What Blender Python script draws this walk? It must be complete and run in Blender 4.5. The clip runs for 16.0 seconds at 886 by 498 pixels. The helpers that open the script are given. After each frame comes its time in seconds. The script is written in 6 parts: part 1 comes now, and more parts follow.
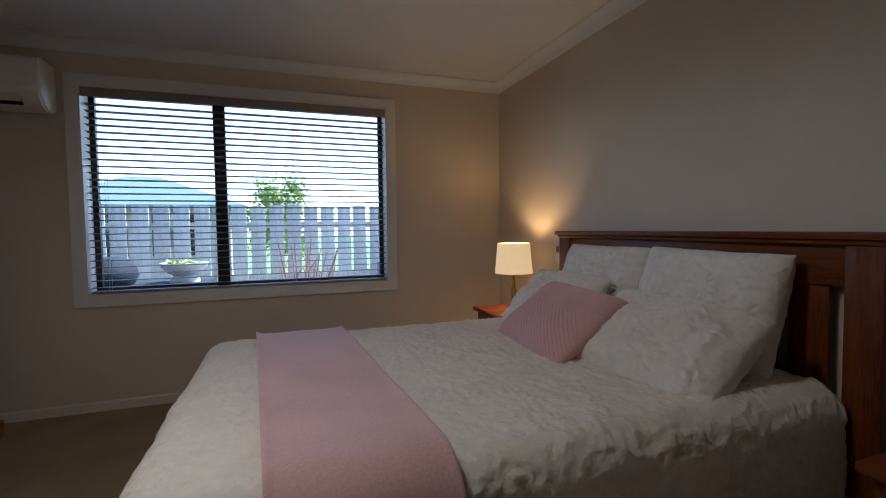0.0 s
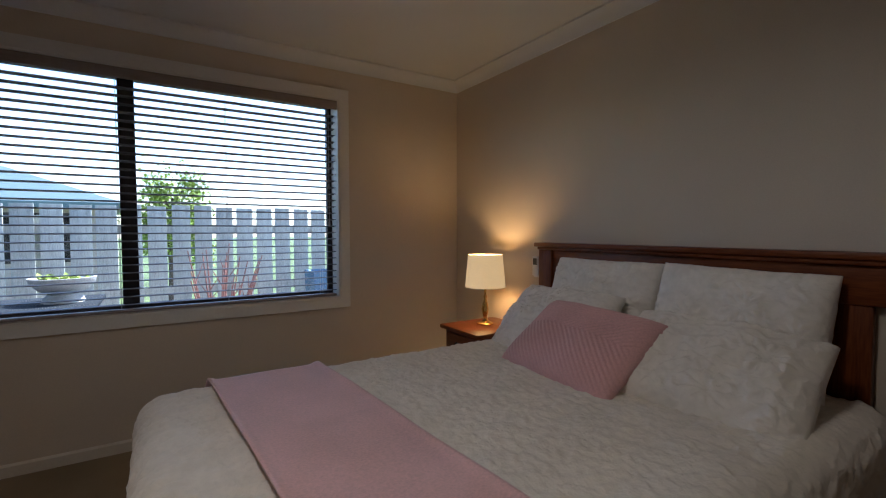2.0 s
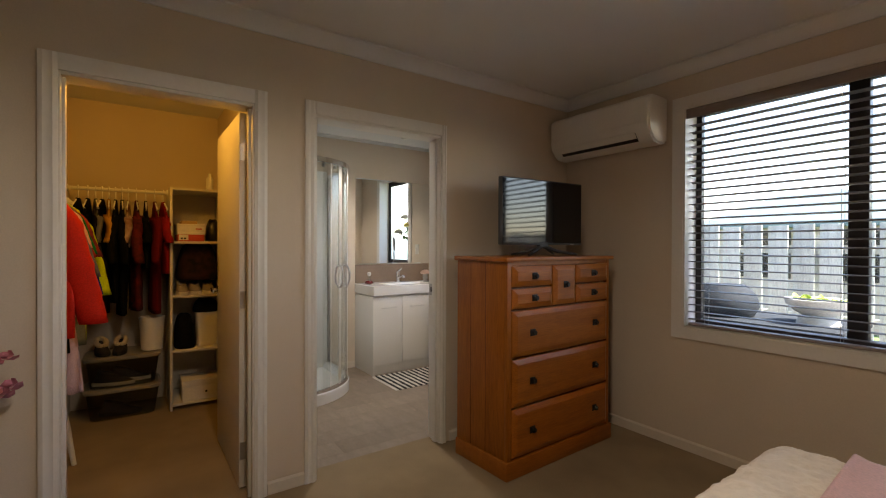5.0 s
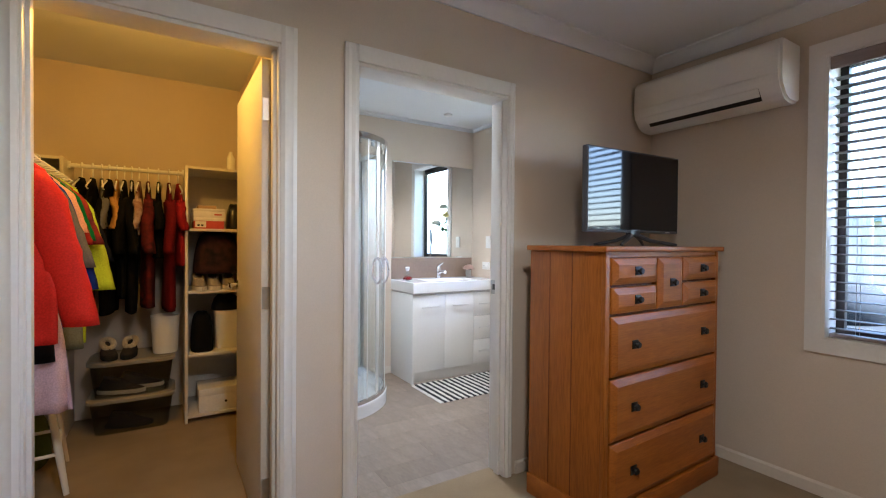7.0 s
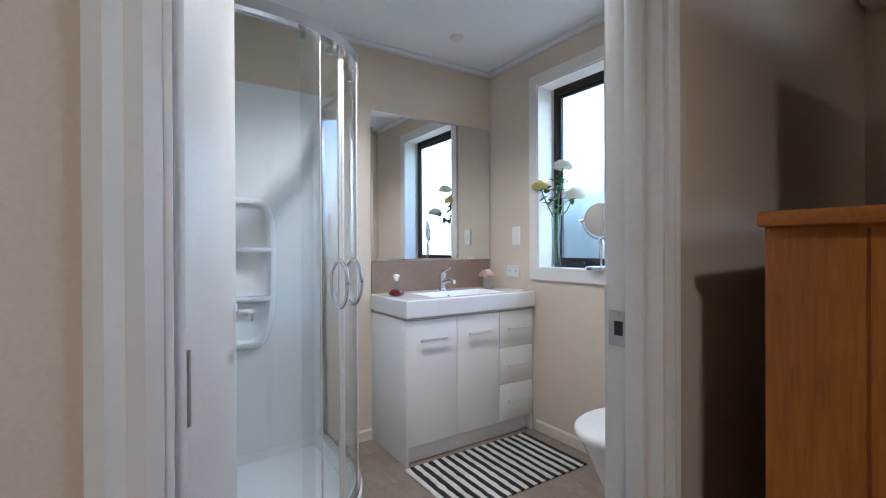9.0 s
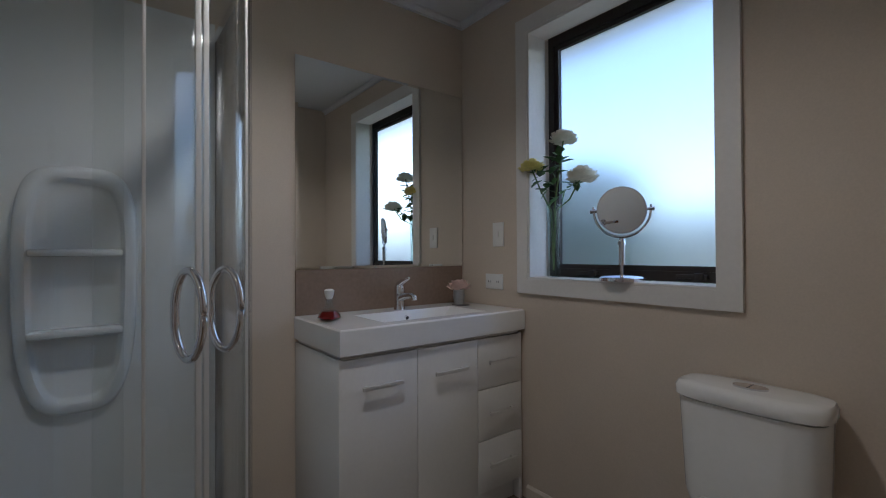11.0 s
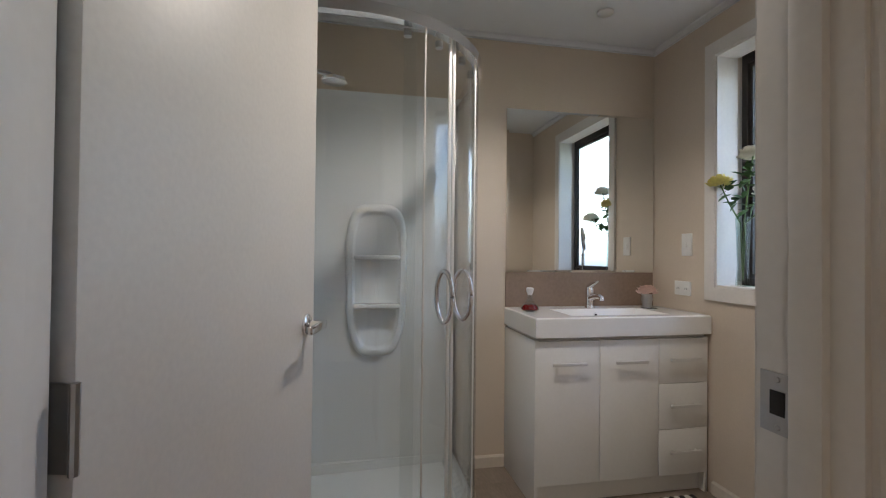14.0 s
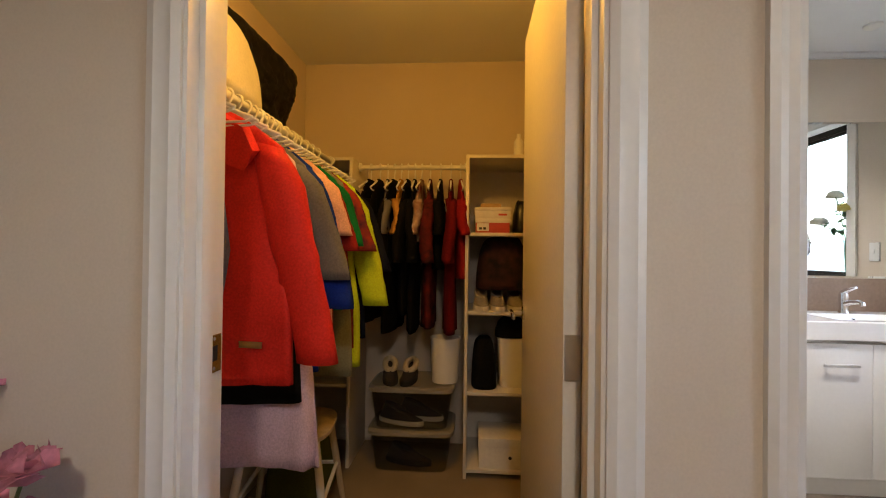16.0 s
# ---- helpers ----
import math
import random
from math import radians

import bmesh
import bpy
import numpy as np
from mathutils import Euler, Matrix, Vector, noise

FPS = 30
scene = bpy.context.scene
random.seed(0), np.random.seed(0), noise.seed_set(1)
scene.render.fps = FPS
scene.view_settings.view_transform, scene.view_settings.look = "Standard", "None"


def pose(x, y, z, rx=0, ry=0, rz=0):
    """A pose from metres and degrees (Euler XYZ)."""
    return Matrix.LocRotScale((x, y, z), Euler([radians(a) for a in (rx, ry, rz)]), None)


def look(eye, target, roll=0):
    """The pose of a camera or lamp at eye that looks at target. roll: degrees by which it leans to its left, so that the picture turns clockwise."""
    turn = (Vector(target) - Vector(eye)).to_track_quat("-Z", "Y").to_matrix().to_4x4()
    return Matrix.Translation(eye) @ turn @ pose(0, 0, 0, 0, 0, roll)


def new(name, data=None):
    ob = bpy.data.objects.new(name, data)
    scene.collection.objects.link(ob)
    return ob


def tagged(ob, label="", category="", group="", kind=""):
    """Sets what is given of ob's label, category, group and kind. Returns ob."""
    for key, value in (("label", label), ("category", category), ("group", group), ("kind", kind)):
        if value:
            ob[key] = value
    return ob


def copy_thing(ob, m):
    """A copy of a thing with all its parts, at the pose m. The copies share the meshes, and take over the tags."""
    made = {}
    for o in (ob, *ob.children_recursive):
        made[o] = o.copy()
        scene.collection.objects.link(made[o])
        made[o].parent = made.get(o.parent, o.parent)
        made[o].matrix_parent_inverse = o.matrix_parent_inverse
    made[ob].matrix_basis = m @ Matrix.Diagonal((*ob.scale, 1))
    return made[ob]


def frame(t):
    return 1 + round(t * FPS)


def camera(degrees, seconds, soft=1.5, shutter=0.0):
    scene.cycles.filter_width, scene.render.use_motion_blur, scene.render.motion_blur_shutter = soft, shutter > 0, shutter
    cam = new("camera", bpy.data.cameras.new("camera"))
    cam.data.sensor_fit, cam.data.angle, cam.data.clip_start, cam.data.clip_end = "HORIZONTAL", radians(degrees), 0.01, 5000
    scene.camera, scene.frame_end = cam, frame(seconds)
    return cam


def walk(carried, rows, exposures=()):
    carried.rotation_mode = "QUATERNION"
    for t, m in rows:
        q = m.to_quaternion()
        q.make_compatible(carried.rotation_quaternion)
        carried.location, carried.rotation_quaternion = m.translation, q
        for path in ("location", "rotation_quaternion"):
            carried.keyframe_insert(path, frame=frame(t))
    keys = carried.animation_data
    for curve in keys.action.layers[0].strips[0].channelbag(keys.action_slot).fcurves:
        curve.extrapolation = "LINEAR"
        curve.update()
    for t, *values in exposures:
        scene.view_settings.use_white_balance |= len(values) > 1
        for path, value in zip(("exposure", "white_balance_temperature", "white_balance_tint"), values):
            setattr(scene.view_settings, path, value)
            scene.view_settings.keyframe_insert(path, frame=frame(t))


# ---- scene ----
cam = camera(89.3, 16.0, soft=1.1)
PATH = [
    (0, (-0.132, 0.791, 1.193), (0.533, 2.674, 1.1), -0.7),
    (0.5, (-0.198, 0.984, 1.208), (0.715, 2.761, 1.119), -0.1),
    (1, (-0.264, 1.098, 1.232), (0.766, 2.81, 1.144), -0.2),
    (1.5, (-0.347, 1.193, 1.229), (0.702, 2.894, 1.149), -0.0),
    (2, (-0.415, 1.286, 1.242), (0.653, 2.975, 1.158), -0.1),
    (2.5, (-0.445, 1.344, 1.255), (0.453, 3.13, 1.179), -0.3),
    (3, (-0.399, 1.389, 1.283), (-0.077, 3.361, 1.211), -0.7),
    (3.5, (-0.242, 1.456, 1.229), (-0.626, 3.419, 1.212), -0.6),
    (4, (-0.113, 1.462, 1.208), (-1.15, 3.172, 1.215), -0.2),
    (4.5, (0.007, 1.415, 1.262), (-1.434, 2.801, 1.256), 0.2),
    (5, (0.098, 1.476, 1.273), (-1.546, 2.614, 1.261), 0.2),
    (5.2, (0.11, 1.485, 1.269), (-1.563, 2.581, 1.256), 0.6),
    (6, (0.06, 1.5, 1.262), (-1.6, 2.57, 1.245), 0.5),
    (6.6, (-0.25, 1.5, 1.24), (-1.92, 2.58, 1.22), 0.5),
    (7, (-0.48, 1.6, 1.22), (-2.16, 2.64, 1.195), 0.5),
    (7.3, (-0.575, 1.71, 1.207), (-2.323, 2.682, 1.181), 0.5),
    (7.5, (-0.735, 1.778, 1.194), (-2.473, 2.766, 1.17), 0.6),
    (8, (-1.176, 1.889, 1.186), (-2.862, 2.965, 1.155), 0.3),
    (8.2, (-1.326, 1.961, 1.184), (-3.005, 3.048, 1.163), -0.1),
    (10.3, (-2.267, 2.67, 1.123), (-3.932, 3.778, 1.138), -0.3),
    (10.5, (-2.319, 2.701, 1.124), (-3.964, 3.838, 1.141), -0.2),
    (11, (-2.423, 2.745, 1.142), (-4.01, 3.962, 1.162), -0.3),
    (11.5, (-2.516, 2.753, 1.146), (-4.05, 4.036, 1.167), -0.4),
    (12, (-2.577, 2.766, 1.15), (-4.098, 4.064, 1.17), -0.6),
    (12.5, (-2.59, 2.788, 1.139), (-4.112, 4.085, 1.167), -0.6),
    (13, (-2.393, 2.779, 1.142), (-4.017, 3.945, 1.178), -0.8),
    (13.5, (-2.129, 2.723, 1.138), (-3.954, 3.541, 1.18), -0.1),
    (14, (-1.914, 2.588, 1.167), (-3.878, 2.964, 1.193), 0.6),
    (14.5, (-1.701, 2.41, 1.18), (-3.7, 2.473, 1.203), 1.0),
    (15, (-1.581, 2.23, 1.174), (-3.577, 2.095, 1.188), 1.1),
    (15.5, (-1.54, 1.962, 1.191), (-3.535, 1.825, 1.21), 0.8),
    (16, (-1.516, 1.752, 1.195), (-3.511, 1.618, 1.212), 0.7),
]
EXPOSURES = [(0, 2.25, 5200, 10), (1.0, 2.1, 5350, 10), (2.0, 2.0, 5450, 10), (2.5, 1.7, 5800, 10), (3, 1.35, 6200, 10), (3.5, 1.3, 6600, 10), (4.2, 1.6, 6800, 10), (4.5, 1.9, 6900, 10), (5, 2.9, 7000, 12), (5.2, 3.05, 6900, 12), (7.3, 3.9, 5300, 10), (8.2, 3.9, 5250, 10), (10.3, 1.6, 5550, 12), (12.5, 1.3, 5900, 12), (13.5, 1.7, 5900, 12), (14.0, 2.4, 6300, 13), (14.5, 2.7, 6350, 13), (15, 3.15, 6100, 13), (16, 3.5, 6200, 13)]
walk(cam, [(t, look(eye, target, roll)) for t, eye, target, roll in PATH], EXPOSURES)

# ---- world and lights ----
FILL_Z = 2.405
world = bpy.data.worlds.new("world")
scene.world = world
world.use_nodes = True
wn = world.node_tree.nodes
sky = wn.new("ShaderNodeTexSky")
sky.sky_type = "NISHITA"
sky.sun_disc = False
sky.sun_elevation = radians(55)
sky.sun_rotation = radians(68)
wn["Background"].inputs["Strength"].default_value = 0.15
world.node_tree.links.new(sky.outputs[0], wn["Background"].inputs["Color"])


def lamp(name, kind, energy, colour, m, size=0.1, spot=None):
    data = bpy.data.lights.new(name, kind)
    data.energy, data.color = energy, colour
    if kind == "SUN":
        data.angle = radians(0.5)
    elif kind == "AREA":
        data.size = size
    else:
        data.shadow_soft_size = size
    if spot:
        data.spot_size, data.spot_blend = radians(spot), 0.6
    ob = new(name, data)
    ob.matrix_world = m
    return ob


SUN_AZ, SUN_EL = radians(22), radians(55)
sun_from = Vector((math.cos(SUN_AZ) * math.cos(SUN_EL), math.sin(SUN_AZ) * math.cos(SUN_EL), math.sin(SUN_EL)))
lamp("sun", "SUN", 4.0, (1, 0.95, 0.88), look(sun_from * 20, (0, 0, 0)))
lamp("bedside_bulb", "POINT", 1.4, (1, 0.62, 0.25), pose(1.42, 3.66, 0.99), 0.03)
lamp("wardrobe_bulb", "POINT", 1.5, (1, 0.48, 0.06), pose(-2.8, 1.5, 2.13), 0.06)
lamp("downlight_bulb", "SPOT", 10.5, (1, 0.9, 0.78), pose(-3.29, 3.21, 2.385), 0.05, 140)
# Unseen fill lamp, added to brighten the bedroom beyond its window light.
FILL_X, FILL_Y = -0.5, 1.9
lamp("bedroom_fill_spot", "SPOT", 10.5, (1, 0.85, 0.66), pose(FILL_X, FILL_Y, FILL_Z), 0.12, 170)


# ---- materials ----
def mat(name, colour, rough=0.6, metal=0.0, var=0.06, scale=6.0, fine=60.0, bump=0.1, dist=0.002, tone=None, stretch=None, rand=0.0, **extra):
    m = bpy.data.materials.new(name)
    m.use_nodes = True
    nt = m.node_tree
    b = nt.nodes["Principled BSDF"]
    b.inputs["Roughness"].default_value = rough
    b.inputs["Metallic"].default_value = metal
    for key, value in extra.items():
        b.inputs[key.replace("_", " ")].default_value = value
    link = nt.links.new
    co = nt.nodes.new("ShaderNodeTexCoord")
    mp = nt.nodes.new("ShaderNodeMapping")
    link(co.outputs["Object"], mp.inputs[0])
    if stretch:
        mp.inputs["Scale"].default_value = stretch
    big, small = nt.nodes.new("ShaderNodeTexNoise"), nt.nodes.new("ShaderNodeTexNoise")
    big.inputs["Scale"].default_value, big.inputs["Detail"].default_value = scale, 4
    small.inputs["Scale"].default_value, small.inputs["Detail"].default_value = fine, 3
    link(mp.outputs[0], big.inputs["Vector"])
    link(mp.outputs[0], small.inputs["Vector"])
    add = nt.nodes.new("ShaderNodeMath")
    add.operation = "ADD"
    link(big.outputs[0], add.inputs[0])
    link(small.outputs[0], add.inputs[1])
    ramp = nt.nodes.new("ShaderNodeMapRange")
    ramp.inputs[1].default_value, ramp.inputs[2].default_value = 0.7, 1.3
    link(add.outputs[0], ramp.inputs[0])
    mix = nt.nodes.new("ShaderNodeMix")
    mix.data_type = "RGBA"
    link(ramp.outputs[0], mix.inputs[0])
    other = tone or [c * (1 - 2 * var) for c in colour]
    mix.inputs[6].default_value = (*other, 1)
    mix.inputs[7].default_value = (*[min(1, c * (1 + var)) for c in colour], 1)
    last = mix.outputs[2]
    if rand:
        info = nt.nodes.new("ShaderNodeObjectInfo")
        hsv = nt.nodes.new("ShaderNodeHueSaturation")
        rr = nt.nodes.new("ShaderNodeMapRange")
        rr.inputs[3].default_value, rr.inputs[4].default_value = 1 - rand, 1 + rand
        link(info.outputs["Random"], rr.inputs[0])
        link(rr.outputs[0], hsv.inputs["Value"])
        link(last, hsv.inputs["Color"])
        last = hsv.outputs[0]
    link(last, b.inputs["Base Color"])
    if bump:
        bp = nt.nodes.new("ShaderNodeBump")
        bp.inputs["Strength"].default_value, bp.inputs["Distance"].default_value = bump, dist
        link(small.outputs[0], bp.inputs["Height"])
        link(bp.outputs[0], b.inputs["Normal"])
    return m


def glass(name, tint=(1, 1, 1), ior=1.45):
    m = bpy.data.materials.new(name)
    m.use_nodes = True
    nt = m.node_tree
    nt.nodes.remove(nt.nodes["Principled BSDF"])
    tr, gl, lw, pw, mr, mx = (nt.nodes.new("ShaderNode" + k) for k in ("BsdfTransparent", "BsdfGlossy", "LayerWeight", "Math", "MapRange", "MixShader"))
    tr.inputs[0].default_value = (*tint, 1)
    gl.inputs["Roughness"].default_value = 0.01
    lw.inputs["Blend"].default_value = 0.5
    pw.operation = "POWER"
    pw.inputs[1].default_value = 4.0
    mr.inputs[3].default_value, mr.inputs[4].default_value = ((ior - 1) / (ior + 1)) ** 2, 0.7
    nt.links.new(lw.outputs["Facing"], pw.inputs[0])
    nt.links.new(pw.outputs[0], mr.inputs[0])
    nt.links.new(mr.outputs[0], mx.inputs[0])
    nt.links.new(tr.outputs[0], mx.inputs[1])
    nt.links.new(gl.outputs[0], mx.inputs[2])
    nt.links.new(mx.outputs[0], nt.nodes["Material Output"].inputs[0])
    return m


def glow(name, colour, strength):
    m = bpy.data.materials.new(name)
    m.use_nodes = True
    b = m.node_tree.nodes["Principled BSDF"]
    b.inputs["Base Color"].default_value = (*colour, 1)
    b.inputs["Emission Color"].default_value = (*colour, 1)
    b.inputs["Emission Strength"].default_value = strength
    return m


WALL = mat("wall_paint", (0.63, 0.545, 0.45), 0.75, var=0.03, scale=2.5, fine=180, bump=0.05)
# White paint, with the window's cool daylight tint put into its colour.
CEIL = mat("ceiling_paint", (0.735, 0.755, 0.775), 0.85, var=0.02, scale=2, fine=150, bump=0.05)
TRIM = mat("trim_paint", (0.74, 0.72, 0.69), 0.4, var=0.02, scale=4, fine=60, bump=0.03)
SKIRT = mat("skirting_paint", (0.66, 0.60, 0.52), 0.5, var=0.03, scale=4, fine=60, bump=0.03)
DOORP = mat("door_paint", (0.72, 0.69, 0.64), 0.42, var=0.03, scale=3, fine=90, bump=0.03)
CARPET = mat("carpet", (0.33, 0.25, 0.155), 0.95, var=0.14, scale=3, fine=330, bump=0.8, dist=0.006)
PLANK = mat("vinyl_plank", (0.255, 0.205, 0.165), 0.42, var=0.14, scale=3, fine=28, bump=0.08, stretch=(1, 5, 1), rand=0.1)
WOOD = mat("oiled_pine", (0.32, 0.103, 0.011), 0.4, Specular_IOR_Level=0.25, var=0.2, scale=2.2, fine=20, bump=0.06, stretch=(9, 9, 0.8), tone=(0.235, 0.072, 0.007))
WOODY = mat("oiled_pine_drawer", (0.33, 0.105, 0.011), 0.38, Specular_IOR_Level=0.3, var=0.2, scale=2.2, fine=20, bump=0.06, stretch=(9, 0.8, 9), tone=(0.25, 0.076, 0.008))
REDWOOD = mat("stained_pine", (0.17, 0.044, 0.009), 0.4, Specular_IOR_Level=0.25, var=0.2, scale=2.2, fine=20, bump=0.06, stretch=(9, 0.8, 9), tone=(0.09, 0.02, 0.004))
REDWOODV = mat("stained_pine_upright", (0.17, 0.044, 0.009), 0.4, Specular_IOR_Level=0.25, var=0.2, scale=2.2, fine=20, bump=0.06, stretch=(9, 9, 0.8), tone=(0.09, 0.02, 0.004))
DARKMETAL = mat("dark_iron", (0.03, 0.028, 0.027), 0.4, 0.8, bump=0.1)
SATIN = mat("satin_aluminium", (0.74, 0.74, 0.73), 0.36, 0.6, var=0.02, bump=0.01)
CHROME = mat("chrome", (0.78, 0.78, 0.8), 0.08, 1.0, var=0.01, bump=0)
STEEL = mat("brushed_steel", (0.5, 0.5, 0.5), 0.32, 1.0, var=0.04, bump=0.02)
BRASS = mat("brass", (0.62, 0.42, 0.14), 0.22, 1.0, var=0.05, bump=0.02)
BRONZE = mat("bronze_aluminium", (0.035, 0.028, 0.025), 0.45, 0.3, bump=0.02)
# Slats coloured darker than the valance: their backlit silhouette is in the colour.
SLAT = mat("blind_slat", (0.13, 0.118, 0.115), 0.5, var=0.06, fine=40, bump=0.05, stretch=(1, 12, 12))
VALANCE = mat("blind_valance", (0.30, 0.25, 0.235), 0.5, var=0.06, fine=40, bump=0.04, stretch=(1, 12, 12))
CORD = mat("blind_cord", (0.4, 0.38, 0.36), 0.8)
WHITEP = mat("white_plastic", (0.78, 0.78, 0.76), 0.35, var=0.015, bump=0.01)
ACPL = mat("heat_pump_plastic", (0.80, 0.79, 0.76), 0.38, var=0.015, bump=0.01)
BLACKP = mat("black_plastic", (0.012, 0.012, 0.013), 0.3, var=0.1, bump=0.02)
SCREEN = mat("tv_screen", (0.004, 0.004, 0.006), 0.06, var=0.05, bump=0)
GREYP = mat("grey_plastic", (0.07, 0.075, 0.085), 0.35, 0.3, var=0.05, bump=0.02)
CERAMIC = mat("white_ceramic", (0.82, 0.82, 0.8), 0.1, var=0.01, bump=0)
LACQ = mat("white_lacquer", (0.80, 0.80, 0.78), 0.22, var=0.012, bump=0.01)
ACRYL = mat("white_acrylic", (0.82, 0.85, 0.86), 0.05, var=0.012, bump=0, IOR=1.7)
SPLASH = mat("taupe_splashback", (0.26, 0.19, 0.145), 0.25, var=0.06, bump=0.01)
MIRROR = mat("mirror", (0.86, 0.88, 0.87), 0.01, 1.0, var=0.0, bump=0)
PANE = glass("window_glass")
SHGLASS = glass("shower_glass", (0.975, 0.988, 0.988), 1.5)
CLEAR = glass("clear_glass", (0.9, 0.95, 0.94), 1.5)
BOXPL = glass("clear_plastic", (0.86, 0.86, 0.83), 1.4)
LIDPL = mat("clouded_plastic", (0.27, 0.25, 0.21), 0.35, var=0.06)
FROST = mat("frosted_glass", (0.96, 0.985, 1.0), 0.66, var=0.01, bump=0, Transmission_Weight=1.0, IOR=1.12)
QUILT = mat("quilted_cotton", (0.82, 0.76, 0.68), 0.9, var=0.05, scale=7, fine=38, bump=0.75, dist=0.012, Sheen_Weight=0.2)
PILLOWM = mat("quilted_pillowcase", (0.82, 0.775, 0.72), 0.9, var=0.05, scale=9, fine=34, bump=0.75, dist=0.012, Sheen_Weight=0.2)
PINKV = mat("pink_fleece", (0.74, 0.46, 0.46), 0.95, var=0.09, scale=4, fine=140, bump=0.25, Sheen_Weight=0.5)
PINKC = mat("pink_corduroy", (0.66, 0.385, 0.385), 0.9, var=0.08, scale=5, fine=140, bump=0.2, Sheen_Weight=0.4)
LINEN = mat("white_linen", (0.72, 0.68, 0.6), 0.9, var=0.06, scale=5, fine=120, bump=0.2)
SHADE = mat("lamp_shade_fabric", (0.78, 0.68, 0.5), 0.9, var=0.04, fine=160, bump=0.1)
SHADE.node_tree.nodes["Principled BSDF"].inputs["Emission Color"].default_value = (1, 0.62, 0.26, 1)
SHADE.node_tree.nodes["Principled BSDF"].inputs["Emission Strength"].default_value = 0.14
PALEWOOD = mat("pale_wood", (0.52, 0.42, 0.28), 0.5, var=0.1, fine=30, bump=0.05, stretch=(6, 6, 1))
MELAM = mat("white_melamine", (0.66, 0.62, 0.55), 0.45, var=0.03, bump=0.02)
CARD = mat("cardboard_white", (0.74, 0.72, 0.68), 0.7, var=0.04, bump=0.05)
REDCARD = mat("cardboard_red", (0.52, 0.06, 0.04), 0.6, var=0.06, bump=0.05)
RUBBER = mat("black_rubber", (0.015, 0.015, 0.015), 0.8, bump=0.1)
SHOE = mat("grey_shoe_canvas", (0.30, 0.27, 0.23), 0.85, var=0.12, fine=120, bump=0.3)
SHOEB = mat("dark_shoe_knit", (0.03, 0.025, 0.028), 0.8, var=0.2, fine=120, bump=0.3)
SOLE = mat("white_sole", (0.66, 0.63, 0.56), 0.7, var=0.06)
FLEECE = mat("cream_fleece", (0.6, 0.52, 0.38), 0.95, var=0.14, fine=120, bump=0.8, dist=0.006)
PETALW = mat("cream_petal", (0.80, 0.78, 0.66), 0.7, var=0.06, bump=0.05, Subsurface_Weight=0.0)
PETALY = mat("yellow_petal", (0.82, 0.72, 0.24), 0.7, var=0.1, bump=0.05)
PETALP = mat("pink_petal", (0.62, 0.22, 0.30), 0.7, var=0.25, scale=14, bump=0.05, rand=0.25)
PETALR = mat("blush_petal", (0.82, 0.62, 0.55), 0.7, var=0.08, bump=0.05)
LEAF = mat("leaf_green", (0.06, 0.14, 0.035), 0.6, var=0.25, bump=0.1)
STEM = mat("stem_green", (0.12, 0.19, 0.06), 0.6, var=0.2, bump=0.1)
REDLIQ = mat("red_liquid", (0.16, 0.004, 0.004), 0.1, var=0.05, bump=0)
MATB = mat("mat_black", (0.02, 0.02, 0.022), 0.95, var=0.2, fine=220, bump=0.8, dist=0.006)
MATW = mat("mat_white", (0.68, 0.66, 0.62), 0.95, var=0.1, fine=220, bump=0.8, dist=0.006)
FENCE = mat("fence_timber", (0.42, 0.44, 0.40), 0.85, var=0.15, scale=3, fine=24, bump=0.3, stretch=(8, 8, 0.8), rand=0.12)
GRASS = mat("lawn_ground", (0.10, 0.15, 0.05), 0.95, var=0.3, scale=2, fine=60, bump=0.8, dist=0.02)
PAVE = mat("concrete_paving", (0.36, 0.34, 0.32), 0.85, var=0.12, scale=2, fine=40, bump=0.2)
ROOFM = mat("teal_roof_steel", (0.10, 0.145, 0.15), 0.5, var=0.08, bump=0.02)
BRICKM = mat("neighbour_cladding", (0.42, 0.36, 0.30), 0.8, var=0.08)
TREEL = mat("tree_leaves", (0.34, 0.45, 0.08), 0.7, var=0.35, scale=3, bump=0.1)
BUSHL = mat("bush_leaves", (0.03, 0.075, 0.06), 0.7, var=0.25, bump=0.1)
BARK = mat("bark", (0.12, 0.085, 0.06), 0.9, var=0.25, bump=0.5, dist=0.01)
TWIG = mat("red_twig", (0.32, 0.16, 0.13), 0.8, var=0.2)
BLUEPOT = mat("blue_glaze", (0.07, 0.15, 0.26), 0.25, var=0.15, bump=0.05)
DARKPOT = mat("charcoal_pot", (0.02, 0.026, 0.034), 0.8, var=0.15, bump=0.1, Specular_IOR_Level=0.2)
STONEPOT = mat("pale_stone_bowl", (0.45, 0.46, 0.45), 0.7, var=0.12, bump=0.2)
REDPOT = mat("red_geranium", (0.62, 0.05, 0.04), 0.7, var=0.2)


# ---- mesh helpers ----
def box(bm, x0, x1, y0, y1, z0, z1, bev=0.0, seg=2):
    vs = [bm.verts.new((x, y, z)) for z in (z0, z1) for y in (y0, y1) for x in (x0, x1)]
    fs = [bm.faces.new([vs[i] for i in q]) for q in ((0, 2, 3, 1), (4, 5, 7, 6), (0, 1, 5, 4), (2, 6, 7, 3), (0, 4, 6, 2), (1, 3, 7, 5))]
    if bev:
        es = list({e for f in fs for e in f.edges})
        bmesh.ops.bevel(bm, geom=es, offset=bev, segments=seg, affect="EDGES", profile=0.5)
    return bm


